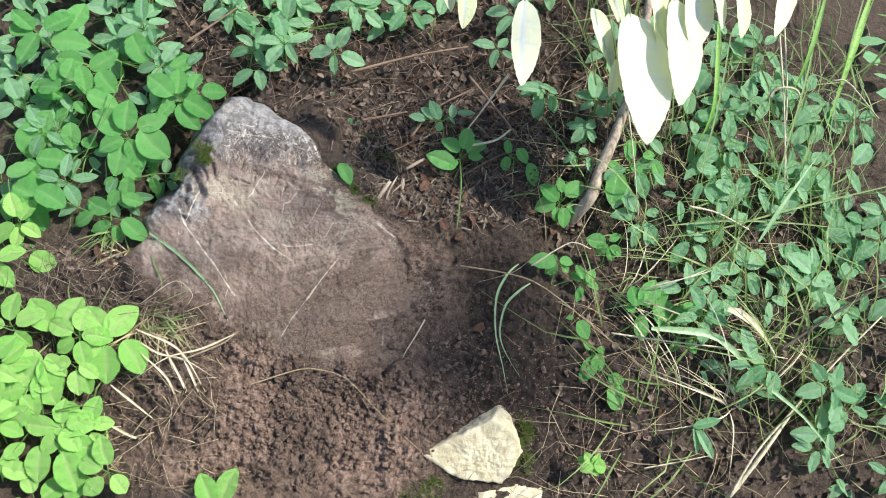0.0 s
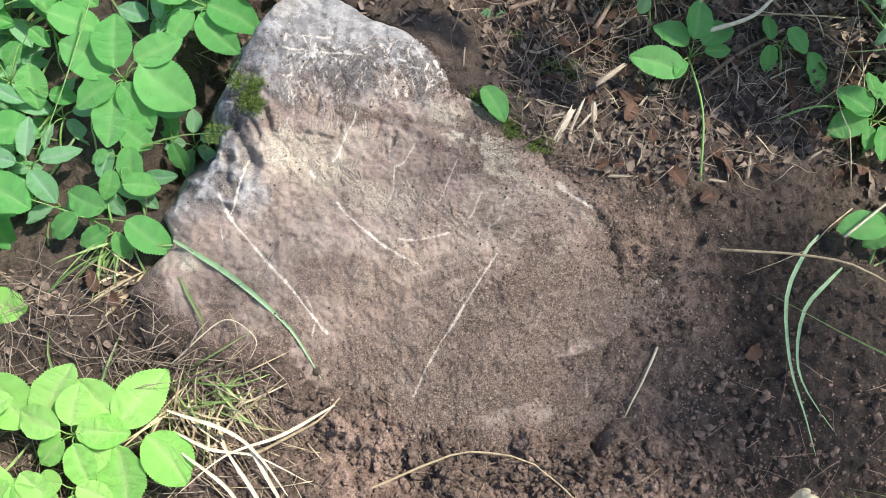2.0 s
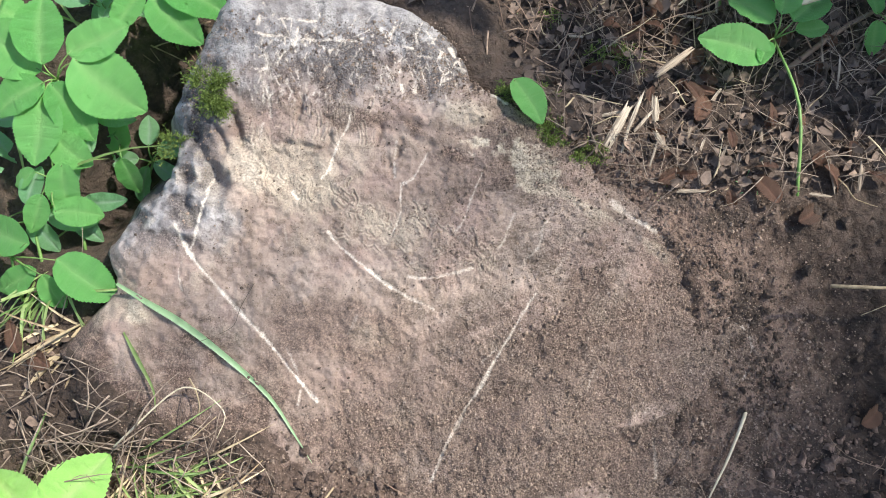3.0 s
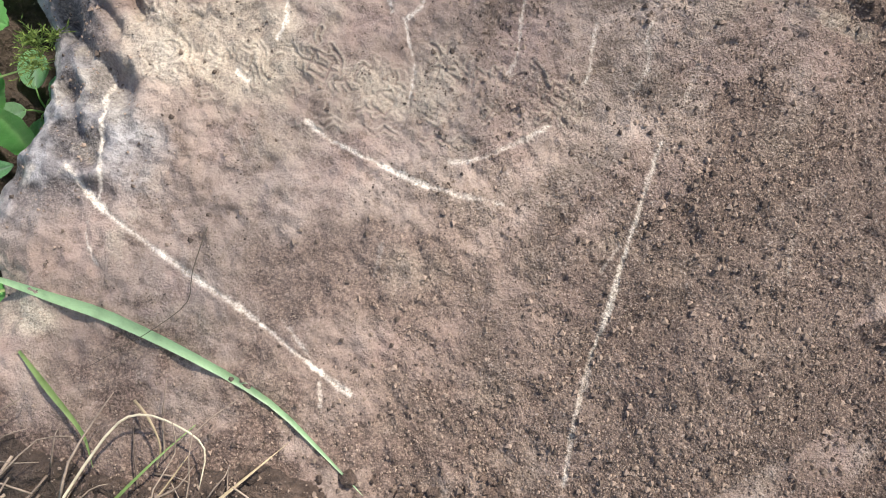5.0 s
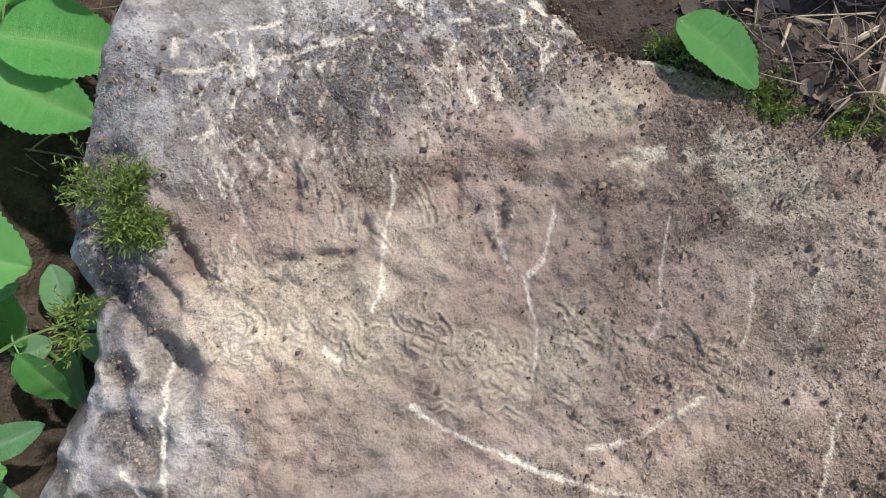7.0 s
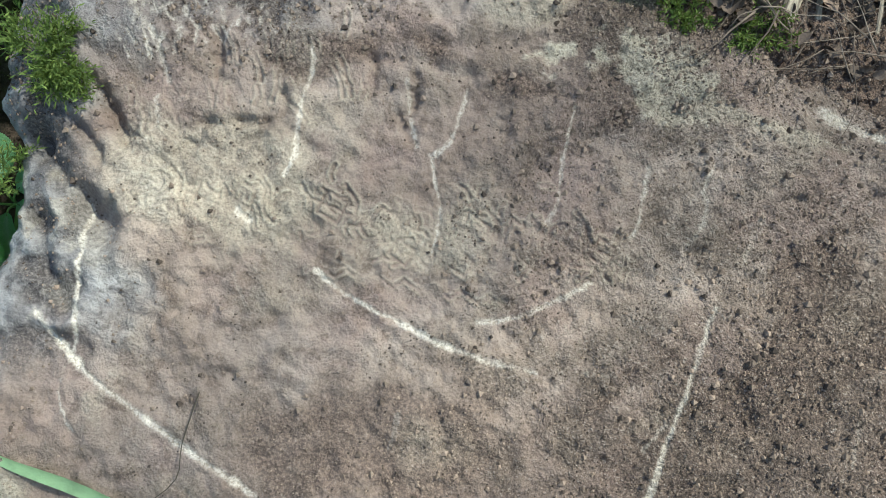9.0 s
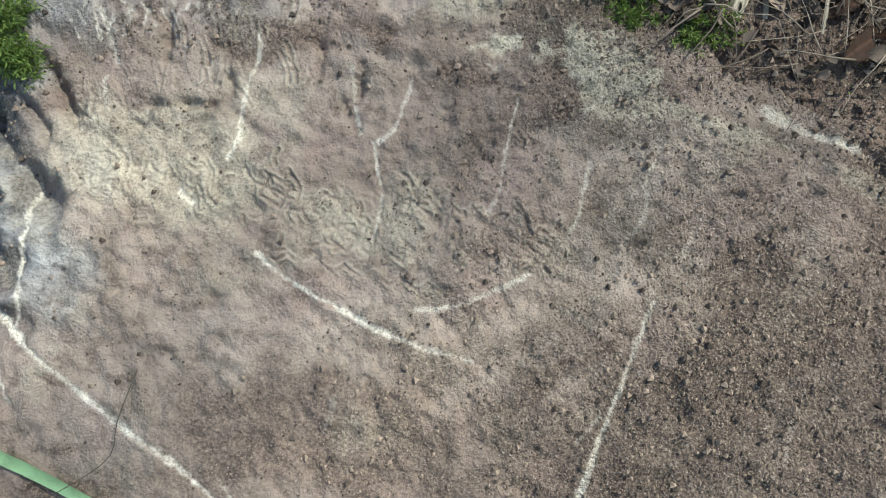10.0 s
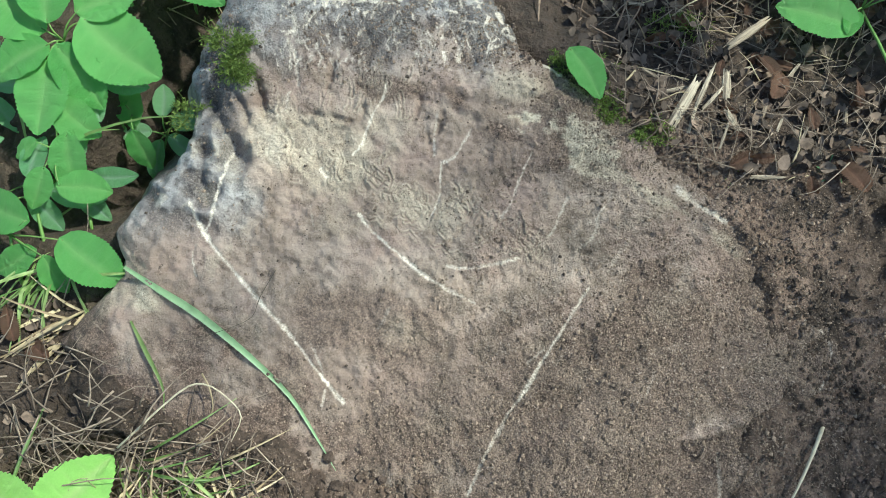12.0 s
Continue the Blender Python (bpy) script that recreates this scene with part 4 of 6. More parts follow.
def herb(w, leaflets, label, meshes, seed, high=0.09, name="goutweed_plant", group="goutweed plants"):
    """A low plant: stalks from one root, each carrying a leaflet."""
    rnd = random.Random(seed)
    hub_u = sum(q[0] for q in leaflets) / len(leaflets)
    hub_v = sum(q[1] for q in leaflets) / len(leaflets)
    ru, rv = hub_u + rnd.uniform(-0.01, 0.01), hub_v - high * 0.5
    root = on_face(ru, rv, height_at(ru, rv) - 0.004)
    ob = thing(name, root, label, "plant", group)
    hub = on_face(hub_u, hub_v - 0.004, w - 0.012)
    bm = bmesh.new()
    tube(bm, [p - root for p in bend([root, root.lerp(hub, 0.5) + UP * 0.006 + OUT * max(0, high - 0.09) * 0.10, hub], 8)], 0.0016, 0.0011)
    for bu, bv, tu, tv in leaflets:
        base = on_face(bu, bv, w + rnd.uniform(-0.006, 0.006))
        tip = on_face(tu, tv, w + rnd.uniform(-0.014, 0.006))
        tube(bm, [p - root for p in bend([hub, hub.lerp(base, 0.5) + OUT * 0.004, base.lerp(tip, 0.06)], 6)], 0.0009, 0.0005, 5)
        facing = (OUT + 0.35 * UP + Vector([rnd.uniform(-0.3, 0.3) for _ in range(3)])).normalized()
        lay(rnd.choice(meshes), base, tip, facing, ob, rnd.uniform(0.92, 1.12))
    part("stalk", bm, STALK, ob, "thin green stalks")
    return ob


herb(-0.04, [(-0.239, 0.175, -0.183, 0.128), (-0.246, 0.180, -0.191, 0.203), (-0.267, 0.155, -0.311, 0.130), (-0.270, 0.166, -0.327, 0.204), (-0.265, 0.169, -0.263, 0.231), (-0.270, 0.147, -0.278, 0.083), (-0.259, 0.153, -0.229, 0.103)],
     "bright green goutweed with toothed leaflets beside the slab", BROAD, 0)
herb(-0.06, [(-0.187, 0.250, -0.238, 0.289), (-0.182, 0.255, -0.180, 0.309), (-0.184, 0.239, -0.211, 0.202), (-0.177, 0.234, -0.132, 0.188), (-0.166, 0.245, -0.107, 0.217), (-0.134, 0.262, -0.087, 0.271), (-0.151, 0.265, -0.142, 0.309)],
     "bright green goutweed with toothed leaflets beside the slab", BROAD, 1)
herb(-0.065, [(-0.393, 0.248, -0.444, 0.255), (-0.394, 0.262, -0.418, 0.302), (-0.389, 0.268, -0.376, 0.308), (-0.363, 0.295, -0.349, 0.243), (-0.329, 0.291, -0.297, 0.252), (-0.347, 0.242, -0.288, 0.227)],
     "bright green goutweed with toothed leaflets beside the slab", BROAD, 2)
herb(-0.07, [(-0.380, 0.209, -0.403, 0.185), (-0.370, 0.226, -0.349, 0.205), (-0.372, 0.185, -0.369, 0.134), (-0.432, 0.181, -0.447, 0.109), (-0.429, 0.111, -0.364, 0.108), (-0.447, 0.106, -0.416, 0.068), (-0.411, 0.204, -0.437, 0.154), (-0.353, 0.150, -0.322, 0.145)],
     "bright green goutweed with toothed leaflets beside the slab", BROAD, 3)
herb(-0.04, [(-0.263, 0.110, -0.233, 0.081), (-0.253, 0.084, -0.253, 0.035), (-0.262, 0.041, -0.224, 0.037), (-0.272, 0.057, -0.284, 0.024), (-0.278, 0.078, -0.300, 0.067)],
     "bright green goutweed with toothed leaflets beside the slab", BROAD, 4)
herb(-0.02, [(-0.253, 0.000, -0.205, -0.036), (-0.275, 0.013, -0.322, 0.035), (-0.274, -0.008, -0.312, -0.025), (-0.265, -0.013, -0.254, -0.044), (-0.410, 0.047, -0.354, 0.017), (-0.305, 0.007, -0.344, -0.014)],
     "bright green goutweed with toothed leaflets beside the slab", BROAD, 5)
herb(-0.09, [(-0.226, 0.136, -0.224, 0.094), (-0.219, 0.092, -0.210, 0.058), (-0.225, 0.114, -0.241, 0.130)],
     "bright green goutweed with toothed leaflets beside the slab", BROAD, 6)
herb(-0.105, [(0.069, 0.293, 0.095, 0.254), (0.144, 0.268, 0.108, 0.238), (0.153, 0.262, 0.168, 0.213), (0.167, 0.274, 0.221, 0.250), (0.090, 0.254, 0.080, 0.211), (0.142, 0.235, 0.116, 0.169), (0.159, 0.216, 0.184, 0.160), (0.082, 0.213, 0.058, 0.183), (0.115, 0.296, 0.138, 0.279), (0.173, 0.297, 0.190, 0.281)],
     "green goutweed growing above the slab", DEEP, 7)
herb(-0.08, [(0.159, 0.239, 0.150, 0.213), (0.151, 0.211, 0.129, 0.184), (0.174, 0.239, 0.179, 0.211)],
     "green goutweed growing above the slab", DEEP, 8)
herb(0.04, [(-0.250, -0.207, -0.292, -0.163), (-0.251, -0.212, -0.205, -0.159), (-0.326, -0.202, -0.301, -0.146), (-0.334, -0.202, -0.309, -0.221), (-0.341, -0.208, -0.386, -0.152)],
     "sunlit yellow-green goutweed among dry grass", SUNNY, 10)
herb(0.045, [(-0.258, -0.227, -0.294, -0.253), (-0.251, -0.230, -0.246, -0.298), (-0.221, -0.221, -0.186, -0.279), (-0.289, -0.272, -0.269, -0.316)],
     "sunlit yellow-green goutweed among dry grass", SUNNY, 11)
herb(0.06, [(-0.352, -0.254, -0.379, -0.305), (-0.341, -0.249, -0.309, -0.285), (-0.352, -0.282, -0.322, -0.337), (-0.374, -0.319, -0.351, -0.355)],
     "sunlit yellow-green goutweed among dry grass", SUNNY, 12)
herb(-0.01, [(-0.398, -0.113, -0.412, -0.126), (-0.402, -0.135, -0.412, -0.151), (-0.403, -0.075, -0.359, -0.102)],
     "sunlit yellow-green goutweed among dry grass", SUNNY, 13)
herb(-0.005, [(0.379, 0.178, 0.394, 0.225), (0.374, 0.173, 0.339, 0.199), (0.388, 0.171, 0.430, 0.199), (0.368, 0.141, 0.309, 0.165), (0.368, 0.157, 0.357, 0.137), (0.391, 0.164, 0.421, 0.166)],
     "green goutweed growing above the slab", BROAD, 14, 0.30)
herb(-0.035, [(0.308, 0.241, 0.274, 0.246), (0.322, 0.241, 0.296, 0.268), (0.335, 0.241, 0.316, 0.280), (0.361, 0.248, 0.361, 0.278), (0.372, 0.259, 0.407, 0.263), (0.338, 0.236, 0.333, 0.219), (0.356, 0.250, 0.369, 0.237)],
     "green goutweed growing above the slab", DEEP, 15)
herb(-0.015, [(0.473, 0.173, 0.472, 0.142), (0.475, 0.179, 0.476, 0.210), (0.493, 0.190, 0.515, 0.162), (0.518, 0.163, 0.538, 0.118)],
     "green goutweed growing above the slab", BROAD, 16)
herb(0.005, [(0.576, 0.087, 0.538, 0.117), (0.570, 0.082, 0.530, 0.069), (0.572, 0.074, 0.570, 0.046), (0.586, 0.074, 0.593, 0.034), (0.595, 0.077, 0.628, 0.068), (0.592, 0.098, 0.629, 0.131), (0.581, 0.103, 0.581, 0.137)],
     "green goutweed with toothed leaflets in grass", BROAD, 17)
herb(-0.025, [(0.634, 0.241, 0.599, 0.258), (0.634, 0.241, 0.614, 0.222), (0.634, 0.241, 0.634, 0.214), (0.634, 0.241, 0.666, 0.231), (0.634, 0.241, 0.659, 0.268), (0.634, 0.241, 0.624, 0.275)],
     "green goutweed with toothed leaflets in grass", DEEP, 18)
herb(-0.025, [(0.541, 0.297, 0.530, 0.260), (0.561, 0.309, 0.575, 0.279), (0.544, 0.320, 0.493, 0.324), (0.561, 0.320, 0.538, 0.330)],
     "green goutweed with toothed leaflets in grass", DEEP, 19)
herb(0.005, [(0.605, 0.182, 0.584, 0.164), (0.616, 0.185, 0.640, 0.202), (0.631, 0.178, 0.651, 0.164), (0.633, 0.170, 0.643, 0.148), (0.600, 0.190, 0.612, 0.159)],
     "green goutweed with toothed leaflets in grass", DEEP, 20)
herb(0.035, [(0.686, 0.151, 0.677, 0.083), (0.681, 0.150, 0.659, 0.139), (0.692, 0.156, 0.670, 0.174), (0.739, 0.152, 0.746, 0.108), (0.733, 0.146, 0.722, 0.173), (0.762, 0.174, 0.784, 0.140), (0.711, 0.215, 0.709, 0.173), (0.739, 0.184, 0.767, 0.190)],
     "green goutweed with toothed leaflets in grass", BROAD, 21)
herb(0.055, [(0.662, 0.002, 0.625, 0.012), (0.662, 0.000, 0.643, -0.016), (0.666, 0.008, 0.688, 0.021), (0.669, -0.003, 0.697, -0.018), (0.667, -0.005, 0.678, -0.031)],
     "green goutweed with toothed leaflets in grass", BROAD, 22)
herb(0.04, [(0.564, -0.040, 0.511, -0.040), (0.568, -0.043, 0.547, -0.061), (0.571, -0.037, 0.603, -0.036), (0.575, -0.040, 0.593, -0.057), (0.565, -0.037, 0.561, -0.021)],
     "green goutweed with toothed leaflets in grass", BROAD, 25)
herb(0.04, [(0.618, -0.073, 0.601, -0.053), (0.622, -0.069, 0.611, -0.039), (0.626, -0.072, 0.655, -0.086), (0.618, -0.083, 0.609, -0.114), (0.629, -0.076, 0.644, -0.048)],
     "green goutweed with toothed leaflets in grass", BROAD, 26)
herb(0.06, [(0.732, -0.114, 0.762, -0.063), (0.724, -0.117, 0.717, -0.076), (0.720, -0.130, 0.706, -0.114), (0.731, -0.134, 0.740, -0.182), (0.764, -0.105, 0.808, -0.162), (0.768, -0.105, 0.789, -0.087)],
     "green goutweed with toothed leaflets in grass", BROAD, 27)
herb(0.07, [(0.803, -0.146, 0.852, -0.104), (0.811, -0.177, 0.793, -0.204), (0.825, -0.176, 0.841, -0.203), (0.815, -0.136, 0.803, -0.116)],
     "green goutweed with toothed leaflets in grass", BROAD, 28)
herb(0.06, [(0.642, -0.217, 0.615, -0.265), (0.635, -0.204, 0.621, -0.190), (0.646, -0.200, 0.667, -0.210), (0.649, -0.210, 0.650, -0.250), (0.599, -0.144, 0.585, -0.145), (0.672, -0.270, 0.707, -0.316), (0.671, -0.256, 0.704, -0.260), (0.607, -0.150, 0.628, -0.183)],
     "green goutweed with toothed leaflets in grass", BROAD, 29)
herb(0.08, [(0.870, -0.062, 0.889, -0.024), (0.867, -0.066, 0.852, -0.046), (0.867, -0.073, 0.849, -0.084), (0.870, -0.076, 0.874, -0.120)],
     "green goutweed with toothed leaflets in grass", DEEP, 30)
herb(0.09, [(0.916, -0.085, 0.886, -0.068), (0.960, -0.083, 0.941, -0.056), (0.979, -0.089, 0.980, -0.055), (0.990, -0.089, 1.035, -0.094), (0.982, -0.096, 0.982, -0.147), (1.012, -0.081, 1.020, -0.054), (0.916, -0.098, 0.894, -0.126), (0.983, -0.124, 0.972, -0.103)],
     "green goutweed with toothed leaflets in grass", DEEP, 31)
herb(0.08, [(0.945, -0.270, 0.937, -0.310), (0.850, -0.236, 0.872, -0.262), (0.907, -0.166, 0.945, -0.166)],
     "green goutweed with toothed leaflets in grass", DEEP, 32)
herb(0.035, [(0.703, 0.154, 0.667, 0.145), (0.718, 0.177, 0.706, 0.211), (0.725, 0.163, 0.762, 0.179), (0.726, 0.148, 0.755, 0.100), (0.696, 0.140, 0.685, 0.076), (0.681, 0.153, 0.660, 0.131), (0.762, 0.151, 0.793, 0.131), (0.748, 0.179, 0.770, 0.187)],
     "green goutweed with toothed leaflets in grass", DEEP, 35)
herb(0.055, [(0.838, 0.161, 0.817, 0.138), (0.846, 0.168, 0.899, 0.165), (0.853, 0.134, 0.839, 0.097), (0.861, 0.126, 0.899, 0.094), (0.913, 0.158, 0.906, 0.122), (0.922, 0.173, 0.922, 0.202), (0.937, 0.139, 0.922, 0.088), (0.883, 0.136, 0.937, 0.124)],
     "green goutweed with toothed leaflets in grass", DEEP, 36)
herb(0.065, [(0.976, 0.132, 0.996, 0.087), (0.969, 0.153, 0.953, 0.181), (1.015, 0.170, 0.999, 0.191), (1.030, 0.164, 1.053, 0.194), (1.008, 0.148, 1.023, 0.106), (0.984, 0.204, 0.973, 0.246), (1.068, 0.158, 1.100, 0.190), (1.054, 0.136, 1.084, 0.109)],
     "green goutweed with toothed leaflets in grass", DEEP, 37)
herb(0.015, [(0.985, 0.325, 0.961, 0.354), (0.984, 0.319, 0.953, 0.293), (0.993, 0.327, 1.024, 0.313), (0.989, 0.333, 0.992, 0.364), (0.921, 0.299, 0.905, 0.320), (0.929, 0.299, 0.945, 0.271)],
     "green goutweed with toothed leaflets in grass", DEEP, 38)
herb(-0.025, [(0.657, 0.310, 0.618, 0.322), (0.657, 0.310, 0.648, 0.369), (0.665, 0.311, 0.703, 0.343), (0.657, 0.303, 0.627, 0.286), (0.664, 0.296, 0.669, 0.270), (0.702, 0.328, 0.718, 0.299)],
     "green goutweed with toothed leaflets in grass", DEEP, 39)
herb(-0.045, [(0.548, 0.337, 0.502, 0.315), (0.551, 0.331, 0.533, 0.291), (0.556, 0.331, 0.586, 0.322), (0.548, 0.315, 0.546, 0.263), (0.563, 0.316, 0.583, 0.280)],
     "green goutweed with toothed leaflets in grass", DEEP, 40)
herb(-0.065, [(0.450, 0.413, 0.404, 0.424), (0.454, 0.406, 0.444, 0.367), (0.457, 0.414, 0.480, 0.439), (0.466, 0.407, 0.496, 0.394)],
     "green goutweed with toothed leaflets in grass", DEEP, 41)
herb(0.005, [(0.625, 0.248, 0.596, 0.238), (0.625, 0.240, 0.603, 0.210), (0.628, 0.240, 0.655, 0.249), (0.632, 0.233, 0.655, 0.213)],
     "green goutweed with toothed leaflets in grass", DEEP, 42)
herb(0.065, [(0.796, 0.101, 0.774, 0.113), (0.804, 0.094, 0.816, 0.053), (0.724, 0.042, 0.703, 0.027), (0.739, 0.036, 0.739, 0.001), (1.108, 0.212, 1.135, 0.198), (1.116, 0.140, 1.131, 0.097)],
     "green goutweed with toothed leaflets in grass", DEEP, 43)
herb(0.065, [(1.011, 0.263, 1.041, 0.243), (1.080, 0.296, 1.049, 0.265), (1.095, 0.269, 1.130, 0.248)],
     "green goutweed with toothed leaflets in grass", DEEP, 45)
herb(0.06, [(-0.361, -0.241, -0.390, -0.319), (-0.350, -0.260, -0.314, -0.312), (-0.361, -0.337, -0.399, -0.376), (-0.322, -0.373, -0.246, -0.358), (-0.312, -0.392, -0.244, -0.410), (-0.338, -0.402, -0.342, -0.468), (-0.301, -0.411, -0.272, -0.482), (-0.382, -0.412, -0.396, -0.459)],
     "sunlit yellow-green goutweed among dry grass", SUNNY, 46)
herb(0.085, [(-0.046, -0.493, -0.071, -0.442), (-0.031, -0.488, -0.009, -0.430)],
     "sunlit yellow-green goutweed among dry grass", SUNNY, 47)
herb(-0.09, [(-0.462, 0.367, -0.506, 0.406), (-0.450, 0.357, -0.486, 0.296), (-0.441, 0.368, -0.392, 0.408), (-0.430, 0.347, -0.356, 0.348), (-0.364, 0.308, -0.416, 0.315), (-0.353, 0.298, -0.303, 0.337), (-0.351, 0.287, -0.358, 0.247), (-0.453, 0.256, -0.400, 0.238)],
     "bright green goutweed with toothed leaflets beside the slab", BROAD, 48)
herb(-0.1, [(-0.404, 0.376, -0.377, 0.437), (-0.250, 0.323, -0.287, 0.388), (-0.207, 0.316, -0.166, 0.354), (-0.216, 0.303, -0.148, 0.263), (-0.216, 0.292, -0.222, 0.233), (-0.505, 0.354, -0.468, 0.392)],
     "bright green goutweed with toothed leaflets beside the slab", BROAD, 49)
herb(-0.05, [(-0.473, 0.073, -0.425, 0.098), (-0.461, 0.053, -0.370, 0.027), (-0.451, 0.043, -0.466, -0.012), (-0.440, 0.033, -0.396, -0.028), (-0.463, -0.043, -0.416, -0.019), (-0.452, -0.064, -0.390, -0.092)],
     "bright green goutweed with toothed leaflets beside the slab", BROAD, 50)
herb(-0.13, [(-0.014, 0.429, -0.005, 0.485), (-0.012, 0.394, -0.067, 0.376), (0.000, 0.395, 0.040, 0.411), (-0.012, 0.405, -0.059, 0.425), (0.196, 0.476, 0.170, 0.504), (0.208, 0.476, 0.269, 0.471), (0.222, 0.453, 0.186, 0.425), (0.232, 0.479, 0.260, 0.520), (-0.084, 0.459, -0.047, 0.413), (-0.108, 0.467, -0.072, 0.436)],
     "green goutweed growing above the slab", DEEP, 51)
herb(0.06, [(0.931, -0.281, 0.954, -0.215), (0.907, -0.239, 0.859, -0.218), (0.967, -0.269, 1.051, -0.256), (1.151, -0.442, 1.189, -0.475), (1.163, -0.453, 1.127, -0.475), (1.175, -0.275, 1.226, -0.318), (1.201, -0.206, 1.250, -0.262), (1.100, -0.164, 1.162, -0.140)],
     "green goutweed with toothed leaflets in grass", DEEP, 52)
herb(0.05, [(1.118, -0.027, 1.056, 0.015), (1.143, -0.014, 1.118, 0.042), (1.156, -0.036, 1.220, -0.010), (1.144, -0.048, 1.106, -0.107), (1.053, 0.143, 0.992, 0.151), (1.067, 0.133, 1.104, 0.182), (1.180, 0.188, 1.219, 0.143), (1.194, 0.200, 1.245, 0.252)],
     "green goutweed with toothed leaflets in grass", DEEP, 53)
herb(0.005, [(0.442, 0.041, 0.401, 0.058), (0.442, 0.041, 0.412, 0.034), (0.442, 0.041, 0.434, 0.062), (0.445, 0.041, 0.481, 0.048), (0.445, 0.041, 0.468, 0.024), (0.444, 0.043, 0.462, 0.062)],
     "small feathery dark green herb on bare soil", NARROW, 48, 0.05, "feathery_herb", "small herbs")
herb(0.015, [(0.329, 0.029, 0.319, 0.046), (0.332, 0.027, 0.343, 0.051), (0.327, 0.024, 0.324, -0.000), (0.338, 0.027, 0.338, 0.003)],
     "small narrow-leaved green herb beside a dead leaf", NARROW, 49, 0.05, "narrow_herb", "small herbs")
herb(0.12, [(0.816, -0.337, 0.874, -0.321), (0.818, -0.339, 0.830, -0.388), (0.824, -0.339, 0.858, -0.394)],
     "pale slender-leaved sprig on dark soil", NARROW, 50, 0.05, "slender_sprig", "small herbs")
herb(0.1, [(0.630, -0.412, 0.603, -0.402), (0.630, -0.412, 0.616, -0.390), (0.630, -0.412, 0.643, -0.393), (0.630, -0.412, 0.662, -0.419), (0.630, -0.412, 0.637, -0.432), (0.630, -0.412, 0.607, -0.424)],
     "small fresh green leaf rosette on dark soil", SUNNY, 51, 0.05, "leaf_rosette", "small herbs")
herb(0.007, [(0.140, 0.131, 0.163, 0.092)],
     "single drooping toothed green leaf at the slab edge", BROAD, 52, 0.05, "drooping_leaf_plant", "small herbs")


def scatter(region, count, label, meshes, seed, size=(0.035, 0.055), lift=(0.035, 0.075), avoid=None):
    """More of the same low plants, strewn over a stretch of the bank."""
    rnd = random.Random(seed)
    for k in range(count):
        u, v = rnd.uniform(region[0], region[1]), rnd.uniform(region[2], region[3])
        if avoid and avoid(u, v):
            continue
        w = height_at(u, v) + rnd.uniform(*lift)
        turn, leaflets = rnd.uniform(0, 6.283), []
        for n in range(rnd.randint(3, 6)):
            a = turn + n * 1.25 + rnd.uniform(-0.3, 0.3)
            r, long = rnd.uniform(0.004, 0.016), rnd.uniform(*size)
            bu, bv = u + r * math.cos(a), v + r * math.sin(a)
            leaflets.append((bu, bv, bu + long * math.cos(a), bv + long * math.sin(a)))
        herb(w, leaflets, label, meshes, seed * 100 + k)


scatter((-0.85, -0.36, 0.05, 0.60), 46, "green goutweed covering the bank", DEEP, 31)
scatter((-0.34, 0.02, 0.31, 0.62), 24, "green goutweed covering the bank", DEEP, 32)
scatter((0.02, 0.62, 0.40, 0.65), 12, "green goutweed on dark soil", DEEP, 33)
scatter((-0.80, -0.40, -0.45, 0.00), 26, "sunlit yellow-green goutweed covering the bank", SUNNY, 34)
scatter((0.70, 1.35, -0.12, 0.50), 50, "green goutweed among tall grass", DEEP, 35, (0.035, 0.062))
scatter((0.62, 1.30, -0.48, -0.12), 28, "green goutweed among tall grass", DEEP, 36, (0.035, 0.06), avoid=lambda u, v: v < -0.22 and u < 1.05)
scatter((-0.46, -0.17, 0.02, 0.36), 24, "shaded green goutweed beside the slab", DEEP, 37, (0.03, 0.045), (0.012, 0.03), avoid=lambda u, v: float(rim_depth(np.array([u]), np.array([v]))[0]) > -0.05)
scatter((-0.50, -0.20, -0.50, -0.20), 14, "sunlit yellow-green goutweed among dry grass", SUNNY, 38, (0.035, 0.055), (0.03, 0.06))
scatter((-0.10, 0.18, 0.30, 0.50), 8, "green goutweed growing above the slab", DEEP, 39)




# ---- sapling ----
HANGING_AT = [(0.432, 0.393, 0.440, 0.246), (0.617, 0.385, 0.669, 0.162), (0.700, 0.422, 0.727, 0.235), (0.824, 0.462, 0.835, 0.366), (0.917, 0.509, 0.907, 0.377), (0.769, 0.461, 0.798, 0.379),
              (0.546, 0.385, 0.600, 0.292), (0.286, 0.416, 0.308, 0.358), (0.327, 0.411, 0.331, 0.333), (0.594, 0.300, 0.591, 0.237), (0.657, 0.459, 0.693, 0.319), (0.742, 0.468, 0.750, 0.335),
              (0.575, 0.439, 0.629, 0.353), (0.618, 0.368, 0.616, 0.252)]


